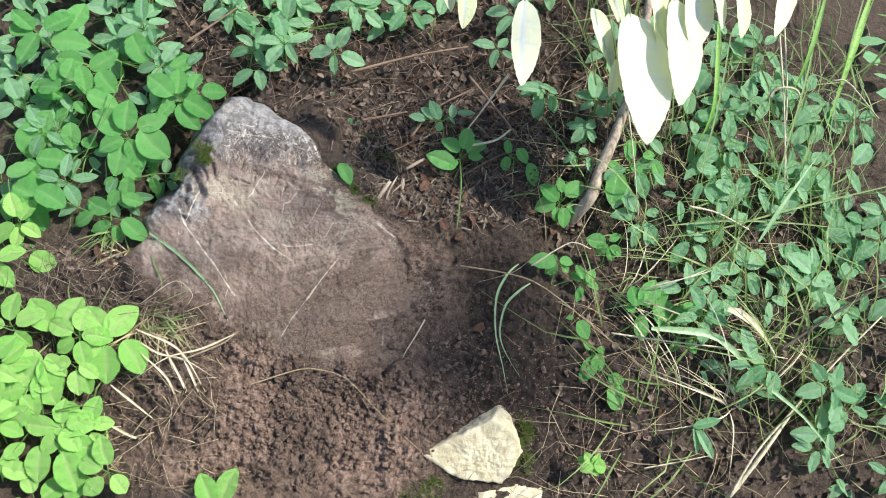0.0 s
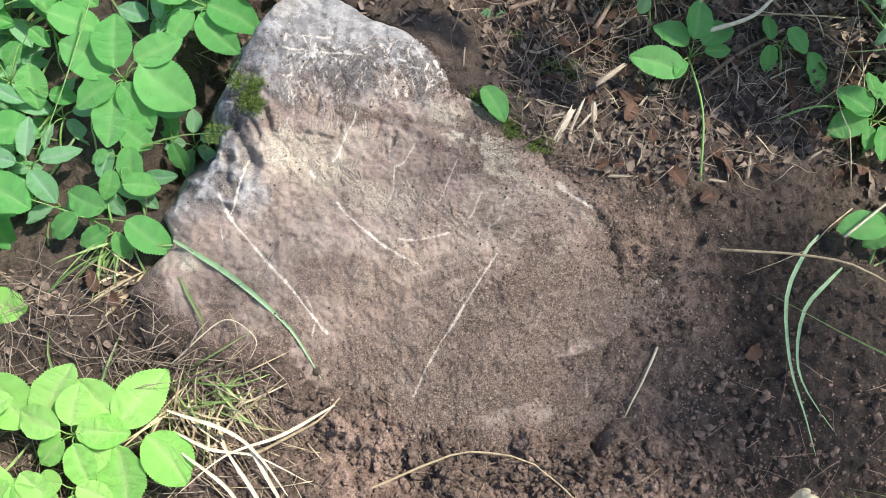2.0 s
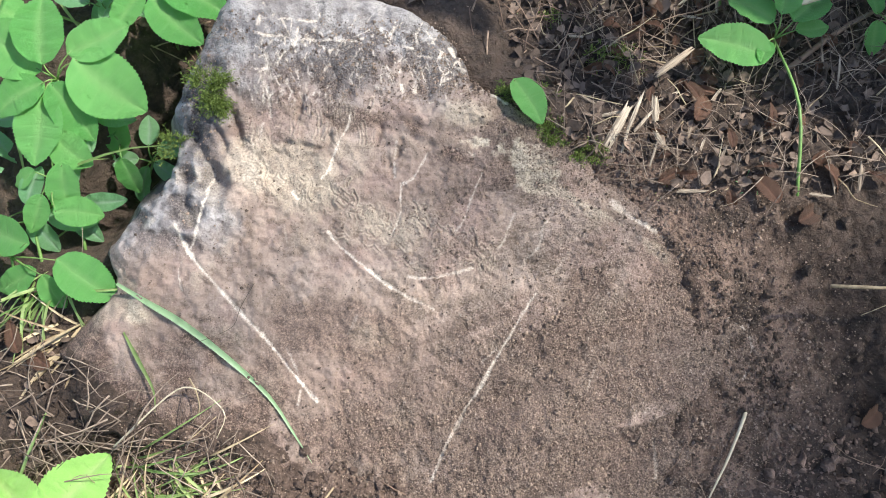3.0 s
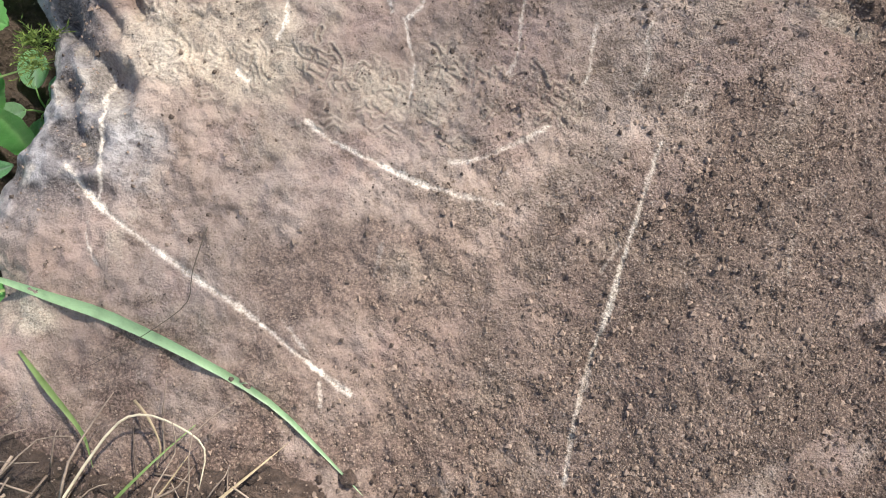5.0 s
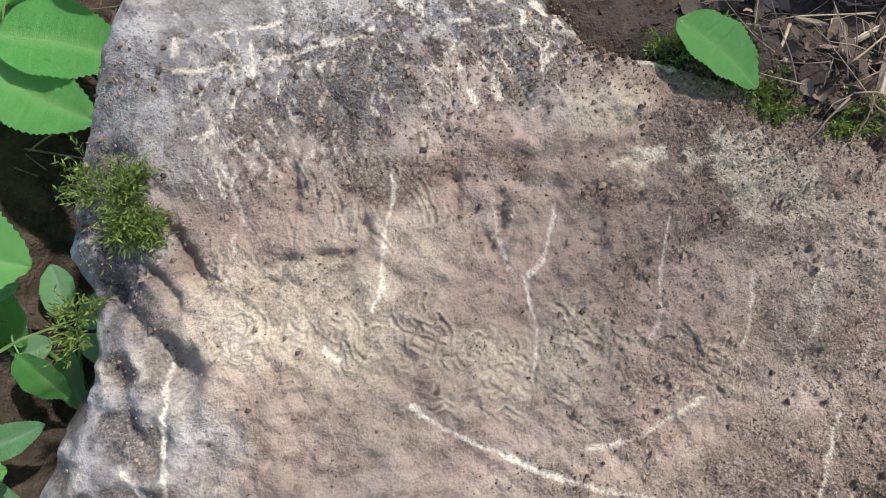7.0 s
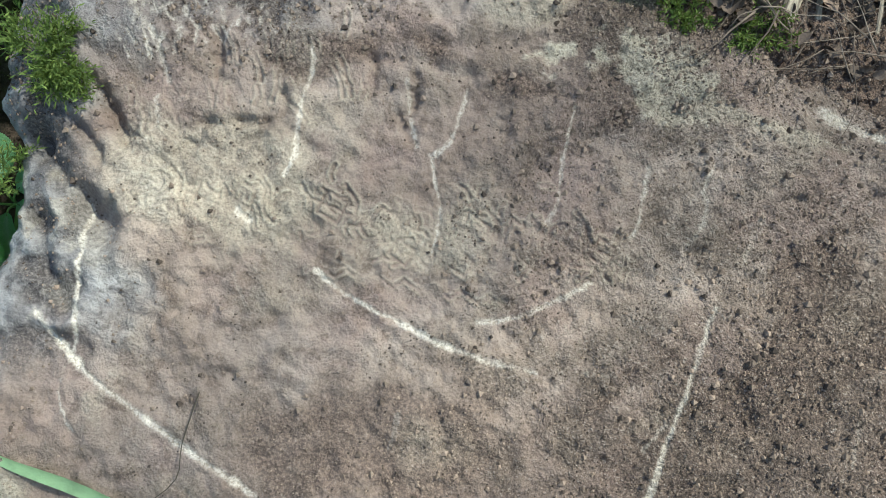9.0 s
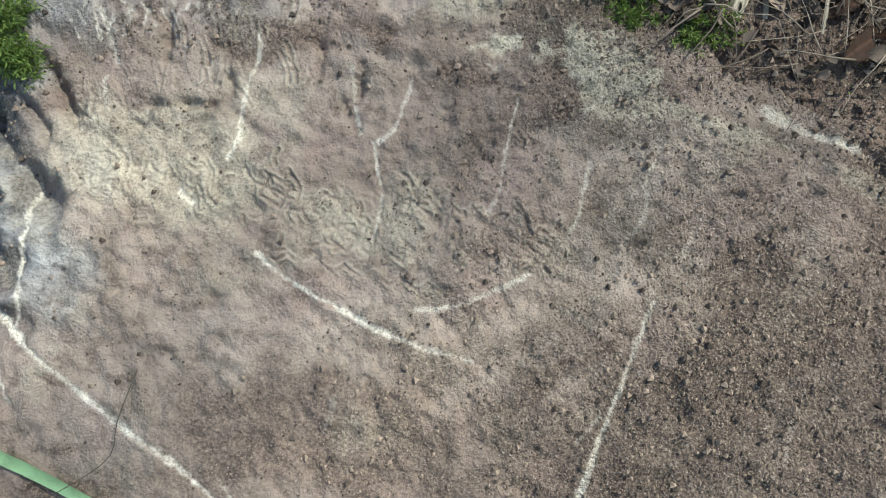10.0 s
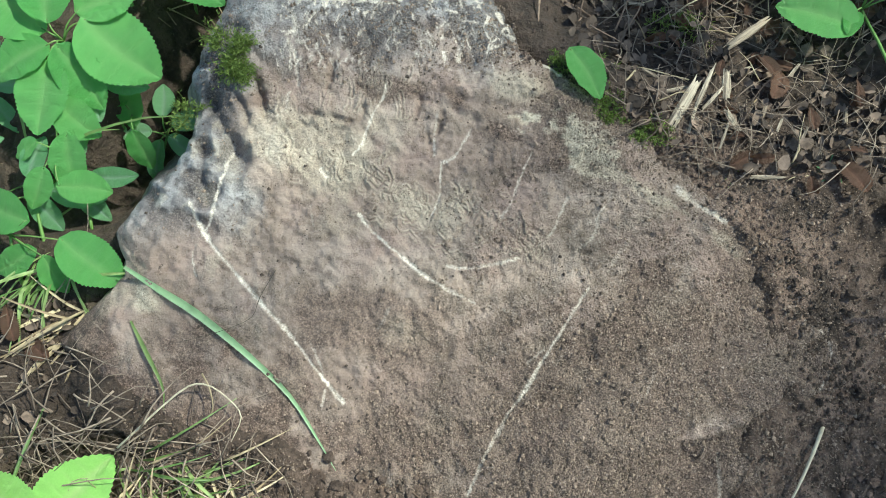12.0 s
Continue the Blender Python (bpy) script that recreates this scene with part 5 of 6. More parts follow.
def sapling():
    root = on_ground(0.612, 0.050, -0.01)
    ob = thing("sapling", root, "young leaning tree stem with pale sunlit hanging leaves", "sapling")
    line = bend([root, on_face(0.637, 0.095, 0.02), on_face(0.656, 0.150, 0.02), on_face(0.695, 0.262, 0.03), on_face(0.735, 0.42, 0.03), on_face(0.76, 0.60, 0.02)], 30)
    bm = bmesh.new()
    tube(bm, [p - root for p in line], 0.0135, 0.008, 12, 0.05)
    part("trunk", bm, BARK, ob)
    rnd = random.Random(3)
    # a side branch leans out over the bank and carries the hanging leaves
    branch = bend([line[-1], on_face(0.77, 0.70, 0.12), on_face(0.70, 0.68, 0.22), on_face(0.56, 0.64, 0.27), on_face(0.36, 0.58, 0.28)], 24)
    bm = bmesh.new()
    tube(bm, [p - root for p in branch], 0.008, 0.003, 9, 0.05)
    part("branch", bm, BARK, ob)
    for bu, bv, tu, tv in HANGING_AT:
        base, tip = on_face(bu, bv, 0.25 + rnd.uniform(-0.01, 0.01)), on_face(tu, tv, 0.235 + rnd.uniform(-0.01, 0.01))
        start = min(branch, key=lambda p: (p - base).length)
        bm = bmesh.new()
        tube(bm, [p - root for p in bend([start, start.lerp(base, 0.5) + UP * 0.02, base.lerp(tip, 0.03)], 8)], 0.0014, 0.0008, 5)
        part("twig", bm, STALK, ob)
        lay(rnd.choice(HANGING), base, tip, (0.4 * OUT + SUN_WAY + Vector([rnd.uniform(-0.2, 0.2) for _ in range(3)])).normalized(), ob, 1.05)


sapling()


# ---- grass, straw and roots ----
def strand(name, label, category, places, width, material, flat=True, thin=0.4, group=""):
    """One stalk or blade lying along the given places (u, v, w)."""
    line = bend([on_face(*p) for p in places], 18)
    bm = bmesh.new()
    at = line[0]
    if flat:
        blade(bm, [p - at for p in line], width, OUT)
    else:
        tube(bm, [p - at for p in line], width / 2, width / 2 * thin, 7, 0.08)
    ob = part(name, bm, material)
    ob.location = at
    return tagged(ob, label, category, group)


strand("leaning_grass", "grey-green grass blade leaning over the carved slab", "grass blade",
       [(-0.200, -0.024, -0.003), (-0.172, -0.042, 0.004), (-0.144, -0.061, 0.006), (-0.109, -0.092, 0.006), (-0.079, -0.124, 0.005), (-0.060, -0.157, 0.003), (-0.047, -0.182, 0.002)], 0.0056, GRASS_BLUE)
strand("leaning_grass", "green grass blade bent over the dark hollow", "grass blade",
       [(0.491, -0.046, 0.040), (0.468, -0.067, 0.050), (0.448, -0.111, 0.050), (0.449, -0.180, 0.050), (0.465, -0.240, 0.048), (0.480, -0.300, 0.045)], 0.0045, GRASS_BLUE)
strand("leaning_grass", "green grass blade bent over the dark hollow", "grass blade",
       [(0.516, -0.082, 0.040), (0.494, -0.096, 0.050), (0.467, -0.125, 0.050), (0.457, -0.173, 0.050), (0.468, -0.213, 0.048), (0.513, -0.277, 0.040)], 0.0045, GRASS_BLUE)
strand("leaning_grass", "broad pale green grass blade across the undergrowth", "grass blade",
       [(0.727, -0.158, 0.125), (0.782, -0.159, 0.125), (0.862, -0.171, 0.125), (0.956, -0.252, 0.125), (1.038, -0.314, 0.125), (1.122, -0.407, 0.125)], 0.014, GRASS_BLUE)
strand("bent_dry_grass", "broad bleached dry grass blade, bent over", "grass blade",
       [(0.878, -0.115, 0.125), (0.908, -0.124, 0.125), (0.949, -0.157, 0.125), (0.981, -0.204, 0.125)], 0.016, STRAW_PALE)
strand("root", "pale bare root at the slab's edge", "root", [(0.317, -0.161, 0.018), (0.308, -0.178, 0.021), (0.296, -0.200, 0.023), (0.285, -0.218, 0.024), (0.277, -0.236, 0.020)], 0.0034, STRAW_PALE, False, 0.3)
strand("root", "long thin root lying across loose soil", "root",
       [(-0.042, -0.308, 0.034), (0.018, -0.286, 0.034), (0.086, -0.262, 0.034), (0.126, -0.261, 0.036), (0.174, -0.275, 0.040), (0.222, -0.320, 0.050), (0.263, -0.357, 0.055), (0.315, -0.400, 0.070)], 0.0030, STRAW, False)
strand("root", "thin curved root lying across loose soil", "root", [(-0.124, -0.254, 0.030), (-0.075, -0.231, 0.032), (-0.048, -0.217, 0.032), (-0.028, -0.198, 0.022)], 0.0040, STRAW, False)
strand("dark_twig", "thin dark hanging stem over the slab", "twig", [(-0.086, -0.030, 0.004), (-0.098, -0.050, 0.008), (-0.104, -0.064, 0.009), (-0.122, -0.072, 0.010), (-0.145, -0.078, 0.009), (-0.165, -0.082, 0.004)], 0.0006, TWIG, False)


def splinter(start, end, width, seed, label="split weathered wood splinter lying on the litter"):
    """A torn sliver of wood: ragged at both ends, grooved along."""
    rnd = random.Random(seed)
    way = end - start
    long = way.length
    bm = bmesh.new()
    across, along = 5, 7
    ends = [(rnd.uniform(-0.02, 0.10), rnd.uniform(0.80, 1.04)) for _ in range(across)]
    bow = rnd.uniform(-0.05, 0.05) * long
    sheets = []
    for side in (1, -1):
        rows = []
        for k in range(along):
            t = k / (along - 1)
            taper = 0.55 + 0.45 * math.sin(math.pi * min(1, 0.15 + 0.8 * t))
            rows.append([bm.verts.new((width * taper * (c / (across - 1) - 0.5) + rnd.uniform(-0.04, 0.04) * width, long * (ends[c][0] + (ends[c][1] - ends[c][0]) * t),
                                       bow * math.sin(math.pi * t) + side * width * (0.20 if c % 4 else 0.08) * rnd.uniform(0.6, 1.3))) for c in range(across)])
        sheets.append(rows)
        for a, b in zip(rows, rows[1:]):
            for c in range(across - 1):
                quad = (a[c], a[c + 1], b[c + 1], b[c])
                bm.faces.new(quad if side > 0 else quad[::-1])
    top, low = sheets
    for a, b, x, y in zip(top, top[1:], low, low[1:]):
        bm.faces.new((a[0], b[0], y[0], x[0]))
        bm.faces.new((b[-1], a[-1], x[-1], y[-1]))
    for c in range(across - 1):
        bm.faces.new((top[0][c + 1], top[0][c], low[0][c], low[0][c + 1]))
        bm.faces.new((top[-1][c], top[-1][c + 1], low[-1][c + 1], low[-1][c]))
    ob = part("wood_splinter", bm, SPLIT)
    for p in ob.data.polygons:
        p.use_smooth = False
    fwd = way.normalized()
    side = fwd.cross(OUT).normalized()
    up = side.cross(fwd)
    ob.matrix_world = Matrix(((side.x, fwd.x, up.x, start.x), (side.y, fwd.y, up.y, start.y), (side.z, fwd.z, up.z, start.z), (0, 0, 0, 1)))
    return tagged(ob, label, "wood splinter", "wood splinters")


for n, (a, b, width) in enumerate((((0.214, 0.064, -0.008), (0.243, 0.109, -0.006), 0.0085), ((0.226, 0.048, -0.010), (0.242, 0.094, -0.006), 0.0032), ((0.265, 0.090, -0.012), (0.265, 0.114, -0.010), 0.0065),
                                   ((0.270, 0.133, -0.020), (0.309, 0.158, -0.024), 0.0065), ((0.238, 0.084, -0.003), (0.254, 0.118, -0.004), 0.0035), ((0.244, 0.082, -0.010), (0.262, 0.100, -0.010), 0.0030))):
    splinter(on_face(*a), on_face(*b), width, n, "split bleached wood splinter lying on the litter")
chips = random.Random(63)
for n in range(44):
    u, v = chips.uniform(0.20, 0.56), chips.uniform(0.01, 0.25)
    if float(rim_depth(np.array([u]), np.array([v]))[0]) > -0.02:
        continue
    a, long = chips.gauss(0.5, 0.9), chips.uniform(0.012, 0.036)
    start = on_ground(u, v, 0.004)
    splinter(start, start + (Vector((math.cos(a), 0, 0)) + ALONG * math.sin(a) + OUT * chips.uniform(-0.05, 0.15)) * long, chips.uniform(0.0018, 0.0042), 100 + n)
for places in ([(0.38, 0.125, -0.03), (0.44, 0.165, -0.03), (0.50, 0.195, -0.035)], [(0.28, 0.205, -0.05), (0.33, 0.27, -0.06), (0.42, 0.33, -0.08)],
               [(0.153, 0.330, -0.06), (0.278, 0.378, -0.07), (0.395, 0.413, -0.08)], [(0.181, 0.233, -0.06), (0.272, 0.258, -0.06)], [(-0.171, 0.363, -0.07), (-0.079, 0.447, -0.08)], [(0.40, 0.35, -0.08), (0.47, 0.26, -0.05), (0.50, 0.22, -0.04)]):
    strand("fallen_stick", "weathered brown stick lying on the litter", "stick", places, 0.006, ROOT, False, 0.6, "fallen sticks")
strand("arching_stem", "thin green stem arching over the litter", "stem", [(0.410, 0.042, -0.020), (0.448, 0.075, 0.000), (0.514, 0.098, 0.000), (0.596, 0.093, -0.020)], 0.004, STALK, False)

strand("trailing_grass", "thin green grass stem crossing the leaves", "grass stem", [(-0.272, 0.274, -0.020), (-0.298, 0.196, -0.020), (-0.321, 0.132, -0.020), (-0.347, 0.071, -0.020)], 0.0022, STALK, False)
strand("curled_rootlet", "thin pale curled rootlet on the soil", "root", [(-0.203, -0.155, 0.014), (-0.158, -0.117, 0.016), (-0.139, -0.111, 0.016), (-0.122, -0.122, 0.016), (-0.113, -0.136, 0.015), (-0.121, -0.154, 0.014)], 0.0016, STRAW_PALE, False, group="curled rootlets")
strand("curled_rootlet", "thin pale curled rootlet on the soil", "root", [(-0.141, -0.104, 0.012), (-0.135, -0.114, 0.016), (-0.133, -0.128, 0.016), (-0.139, -0.139, 0.012)], 0.0016, STRAW, False, group="curled rootlets")
strand("curled_rootlet", "thin pale curled rootlet on the soil", "root", [(-0.179, -0.167, 0.016), (-0.146, -0.155, 0.018), (-0.120, -0.136, 0.016)], 0.0016, STRAW, False, group="curled rootlets")
strand("leaning_grass", "dark green grass blade at the slab corner", "grass blade", [(-0.194, -0.064, 0.004), (-0.181, -0.088, 0.010), (-0.170, -0.112, 0.012), (-0.170, -0.130, 0.010)], 0.0032, GRASS)
strand("straw", "pale straw lying over the grass", "straw", [(-0.198, -0.221, 0.035), (-0.160, -0.242, 0.035), (-0.114, -0.252, 0.035), (-0.055, -0.286, 0.035)], 0.0035, STRAW_PALE, group="loose straws")
strand("straw", "pale straw lying over the grass", "straw", [(-0.190, -0.244, 0.035), (-0.144, -0.285, 0.035), (-0.124, -0.326, 0.035), (-0.111, -0.353, 0.035)], 0.004, STRAW_PALE, group="loose straws")
strand("straw", "pale straw lying over the grass", "straw", [(-0.032, -0.202, 0.040), (-0.087, -0.230, 0.040), (-0.145, -0.248, 0.040), (-0.197, -0.286, 0.040)], 0.0035, STRAW_PALE, group="loose straws")
strand("dry_stem", "long bleached dry stem across the undergrowth", "dry stem", [(0.663, -0.170, 0.090), (0.777, -0.181, 0.090), (0.905, -0.190, 0.090), (1.024, -0.205, 0.090)], 0.004, STRAW_PALE, False, 0.6, "dry stems")
strand("dry_stem", "long bleached dry stem across the undergrowth", "dry stem", [(0.901, -0.468, 0.100), (0.956, -0.383, 0.100), (1.027, -0.306, 0.100), (1.122, -0.206, 0.100), (1.220, -0.114, 0.100)], 0.005, STRAW_PALE, False, 0.6, "dry stems")
strand("dry_stem", "long bleached dry stem across the undergrowth", "dry stem", [(0.912, -0.127, 0.090), (0.984, -0.168, 0.090), (1.055, -0.121, 0.090), (1.237, -0.045, 0.090)], 0.003, STRAW, False, 0.6, "dry stems")
strand("dry_stem", "long bleached dry stem across the undergrowth", "dry stem", [(1.036, 0.550, 0.040), (1.048, 0.357, 0.040), (1.046, 0.226, 0.040), (1.054, 0.133, 0.040)], 0.004, STRAW_PALE, False, 0.6, "dry stems")
strand("dry_stem", "dark dry stem leaning over the grass", "dry stem", [(0.989, -0.188, 0.120), (1.095, -0.119, 0.120), (1.214, -0.048, 0.120)], 0.006, TWIG, False, 0.7, "dry stems")
strand("dry_stem", "thin dry stem beside the sapling", "dry stem", [(0.699, 0.276, 0.050), (0.713, 0.186, 0.050), (0.727, 0.062, 0.050)], 0.003, STRAW_PALE, False, 0.6, "dry stems")
strand("dry_stem", "thin green stem leaning from the soil", "dry stem", [(0.536, 0.260, 0.000), (0.596, 0.188, 0.000), (0.650, 0.109, 0.000), (0.695, 0.029, 0.000)], 0.003, STALK, False, 0.6, "dry stems")
strand("dry_stem", "thin pale stem lying on dark soil", "dry stem", [(0.743, -0.423, 0.070), (0.812, -0.410, 0.070), (0.881, -0.396, 0.070)], 0.003, STRAW_PALE, False, 0.6, "dry stems")
strand("dry_stem", "thin pale stem arching over the soil", "dry stem", [(0.514, -0.049, 0.050), (0.564, -0.014, 0.050), (0.597, 0.001, 0.050), (0.632, -0.010, 0.050)], 0.003, STRAW_PALE, False, 0.6, "dry stems")
strand("dry_stem", "thin pale stem leaning over leaves", "dry stem", [(0.374, -0.057, 0.060), (0.473, -0.068, 0.060), (0.540, -0.091, 0.060), (0.656, -0.173, 0.060), (0.798, -0.277, 0.060), (0.882, -0.352, 0.060)], 0.003, STRAW, False, 0.6, "dry stems")
strand("leaning_grass", "long green grass blade leaning across the undergrowth", "grass blade", [(1.094, 0.461, 0.070), (1.069, 0.352, 0.070), (1.008, 0.137, 0.070), (0.996, 0.056, 0.070)], 0.0045, GRASS, group="long grass blades")
strand("leaning_grass", "long green grass blade leaning across the undergrowth", "grass blade", [(1.204, 0.556, 0.070), (1.165, 0.420, 0.070), (1.133, 0.298, 0.070), (1.115, 0.145, 0.070)], 0.0045, GRASS, group="long grass blades")
strand("leaning_grass", "long green grass blade leaning across the undergrowth", "grass blade", [(1.259, 0.155, 0.070), (1.046, 0.094, 0.070), (0.864, 0.037, 0.070), (0.700, 0.005, 0.070)], 0.0045, GRASS, group="long grass blades")
strand("leaning_grass", "long green grass blade leaning across the undergrowth", "grass blade", [(0.906, 0.442, 0.070), (0.883, 0.300, 0.070), (0.855, 0.183, 0.070), (0.845, 0.103, 0.070)], 0.0045, GRASS, group="long grass blades")
strand("leaning_grass", "long green grass blade leaning across the undergrowth", "grass blade", [(0.774, -0.156, 0.070), (0.842, -0.064, 0.070), (0.924, 0.018, 0.070), (1.070, 0.223, 0.070)], 0.0045, GRASS, group="long grass blades")
strand("leaning_grass", "long green grass blade leaning across the undergrowth", "grass blade", [(1.144, -0.275, 0.070), (1.130, -0.185, 0.070), (1.167, -0.048, 0.070), (1.192, 0.046, 0.070)], 0.0045, GRASS, group="long grass blades")
strand("leaning_grass", "long green grass blade leaning across the undergrowth", "grass blade", [(0.778, 0.043, 0.070), (0.920, 0.062, 0.070), (1.103, 0.063, 0.070), (1.254, 0.049, 0.070)], 0.0045, GRASS, group="long grass blades")
strand("leaning_grass", "long green grass blade leaning across the undergrowth", "grass blade", [(0.853, -0.185, 0.070), (0.972, -0.214, 0.070), (1.119, -0.363, 0.070), (1.193, -0.451, 0.070)], 0.0045, GRASS, group="long grass blades")


for places, width, material in (([(1.202, 0.544, 0.09), (1.161, 0.402, 0.08), (1.128, 0.263, 0.05)], 0.016, GRASS_LUSH), ([(1.101, 0.533, 0.09), (1.073, 0.414, 0.08), (1.048, 0.324, 0.05)], 0.011, GRASS_LUSH),
                                ([(0.868, 0.447, 0.09), (0.867, 0.289, 0.08), (0.845, 0.196, 0.04)], 0.010, GRASS_LUSH), ([(0.972, 0.023, 0.07), (1.026, 0.111, 0.08), (1.111, 0.222, 0.07)], 0.009, GRASS_BLUE)):
    strand("leaning_grass", "broad green grass blade standing in the undergrowth", "grass blade", places, width, material, group="long grass blades")
for places in ([(-0.125, -0.235, 0.035), (-0.092, -0.300, 0.035), (-0.078, -0.345, 0.03)], [(-0.150, -0.235, 0.035), (-0.105, -0.320, 0.035), (-0.110, -0.385, 0.03)], [(-0.205, -0.200, 0.03), (-0.125, -0.235, 0.04), (-0.068, -0.320, 0.035)],
               [(-0.280, -0.345, 0.03), (-0.178, -0.395, 0.03), (-0.095, -0.378, 0.03)], [(-0.240, -0.300, 0.03), (-0.140, -0.375, 0.03)]):
    strand("straw", "pale bent straw hanging over a hollow", "straw", places, 0.0042, STRAW_PALE, group="loose straws")
for places, width in (([(0.996, 0.320, 0.06), (1.004, 0.334, 0.07), (1.023, 0.338, 0.08), (1.050, 0.334, 0.075), (1.066, 0.315, 0.06)], 0.006), ([(1.012, 0.448, 0.07), (1.024, 0.288, 0.07), (1.033, 0.131, 0.06)], 0.004),
                      ([(0.824, 0.084, 0.07), (0.881, 0.075, 0.07), (0.950, 0.046, 0.07)], 0.005), ([(1.132, 0.365, 0.07), (1.161, 0.359, 0.08), (1.236, 0.294, 0.07)], 0.004), ([(0.455, 0.322, 0.05), (0.418, 0.264, 0.02), (0.387, 0.218, 0.0)], 0.005),
                      ([(0.383, 0.185, -0.01), (0.443, 0.200, 0.0), (0.475, 0.225, 0.0)], 0.006), ([(0.916, -0.475, 0.07), (0.974, -0.388, 0.09), (1.039, -0.311, 0.08)], 0.010)):
    strand("dry_stem", "bleached dry stem standing in the undergrowth", "dry stem", places, width, STRAW_PALE, False, 0.6, "dry stems")


def strands(name, label, category, region, count, length, width, material, seed, lying=0.8, flat=False, lift=0.01, aim=None, kind="stuff", avoid=None):
    """Many fine strands scattered over a patch of ground."""
    rnd = random.Random(seed)
    bm = bmesh.new()
    for _ in range(count * 4):
        if count <= 0:
            break
        u, v = rnd.uniform(region[0], region[1]), rnd.uniform(region[2], region[3])
        if avoid and avoid(u, v, rnd):
            continue
        count -= 1
        p = on_ground(u, v, lift * rnd.uniform(0, 1))
        a = rnd.gauss(*aim) if aim else rnd.uniform(0, 6.283)
        way = Vector((math.cos(a), 0, 0)) + ALONG * math.sin(a)
        long = length * rnd.uniform(0.4, 1.3)
        rise = (1 - lying) * rnd.uniform(0.3, 1.4)
        pts = [p, p + way * long * 0.33 + OUT * long * (rise * 0.5 + 0.03), p + way * long * 0.68 + OUT * long * rise * 0.75 + Vector([rnd.uniform(-0.1, 0.1) * long for _ in range(3)]),
               p + way * long + OUT * long * rise * rnd.uniform(0.2, 0.9) + Vector([rnd.uniform(-0.18, 0.18) * long for _ in range(3)])]
        line = bend(pts, 6)
        if flat:
            blade(bm, line, width * rnd.uniform(0.6, 1.3), (OUT + Vector([rnd.uniform(-0.5, 0.5) for _ in range(3)])).normalized())
        else:
            tube(bm, line, width / 2 * rnd.uniform(0.6, 1.3), width * 0.15, 4)
    return tagged(part(name, bm, material), label, category, kind=kind)


def on_slab(u, v, rnd):
    return bool(rim_depth(np.array([u]), np.array([v]))[0] > -0.004) and v > -0.17


strands("plant_litter", "tangled brown dry grass and needle litter on the soil", "litter", (0.17, 0.56, 0.03, 0.26), 900, 0.040, 0.0010, STRAW_DULL, 1, 0.93, avoid=on_slab)
strands("plant_litter", "tangled dry straw and roots beside the slab", "litter", (-0.42, -0.10, -0.30, -0.05), 420, 0.055, 0.0013, STRAW_DULL, 2, 0.88, avoid=on_slab)
strands("plant_litter", "dry straw and grass fallen over the slab's corner", "litter", (-0.28, -0.10, -0.21, -0.08), 150, 0.05, 0.0014, STRAW_DULL, 9, 0.9, lift=0.03)
strands("plant_litter", "bleached straws among weathered litter", "litter", (0.19, 0.50, 0.02, 0.24), 45, 0.045, 0.0018, STRAW, 10, 0.92, avoid=on_slab)
strands("plant_litter", "brown rootlets and straw on dark soil", "litter", (-0.2, 0.9, 0.15, 0.60), 1000, 0.075, 0.0017, ROOT, 3, 0.92, avoid=on_slab)
strands("plant_litter", "dry straw stems among the undergrowth", "litter", (0.55, 1.25, -0.5, 0.5), 420, 0.16, 0.0022, STRAW, 4, 0.75)
strands("plant_litter", "fine root hairs over the loose soil", "litter", (-0.2, 0.75, -0.52, -0.20), 260, 0.05, 0.0010, ROOT, 5, 0.92)
strands("plant_litter", "pale straws lying on the soil under yellow-green leaves", "litter", (-0.32, -0.04, -0.48, -0.24), 120, 0.07, 0.0016, STRAW, 11, 0.85)
strands("grass", "long green grass leaning over the bank", "grass", (0.66, 1.35, -0.40, 0.6), 300, 0.20, 0.0036, GRASS, 6, 0.6, True, aim=(1.9, 0.9))
strands("grass", "green grass among the leaves on the bank", "grass", (-0.7, -0.25, -0.45, 0.5), 110, 0.11, 0.0035, GRASS, 7, 0.6, True, avoid=on_slab)


def tuft(u, v, count, length, label, material, seed, aim, lift=0.0, spread=0.015):
    """A grass tuft: blades fanning out of one root."""
    rnd = random.Random(seed)
    bm = bmesh.new()
    root = on_ground(u, v, lift)
    for _ in range(count):
        a = rnd.gauss(*aim)
        way = Vector((math.cos(a), 0, 0)) + ALONG * math.sin(a)
        p = Vector((rnd.uniform(-spread, spread), 0, 0)) + ALONG * rnd.uniform(-spread, spread) * 0.7
        long = length * rnd.uniform(0.5, 1.2)
        line = bend([p, p + way * long * 0.3 + OUT * long * 0.30, p + way * long * 0.7 + OUT * long * 0.32, p + way * long + OUT * long * rnd.uniform(-0.05, 0.3)], 9)
        blade(bm, line, rnd.uniform(0.0012, 0.0030), (OUT + Vector([rnd.uniform(-0.5, 0.5) for _ in range(3)])).normalized())
    ob = part("grass_tuft", bm, material)
    ob.location = root
    return tagged(ob, label, "grass tuft", "grass tufts")


tuft(-0.185, -0.185, 34, 0.08, "green and yellow grass tuft beside the slab", GRASS, 1, (-0.9, 0.8), 0.0, 0.03)
tuft(-0.165, -0.200, 46, 0.075, "bleached dry grass tuft hanging over a hollow", STRAW, 2, (-1.0, 1.0), 0.0, 0.045)
tuft(-0.24, -0.06, 30, 0.09, "dry yellow grass tuft at the slab's corner", STRAW, 3, (-2.4, 0.7))
tuft(-0.27, -0.02, 22, 0.08, "short green grass tuft under the leaves", GRASS, 4, (-2.0, 0.8))
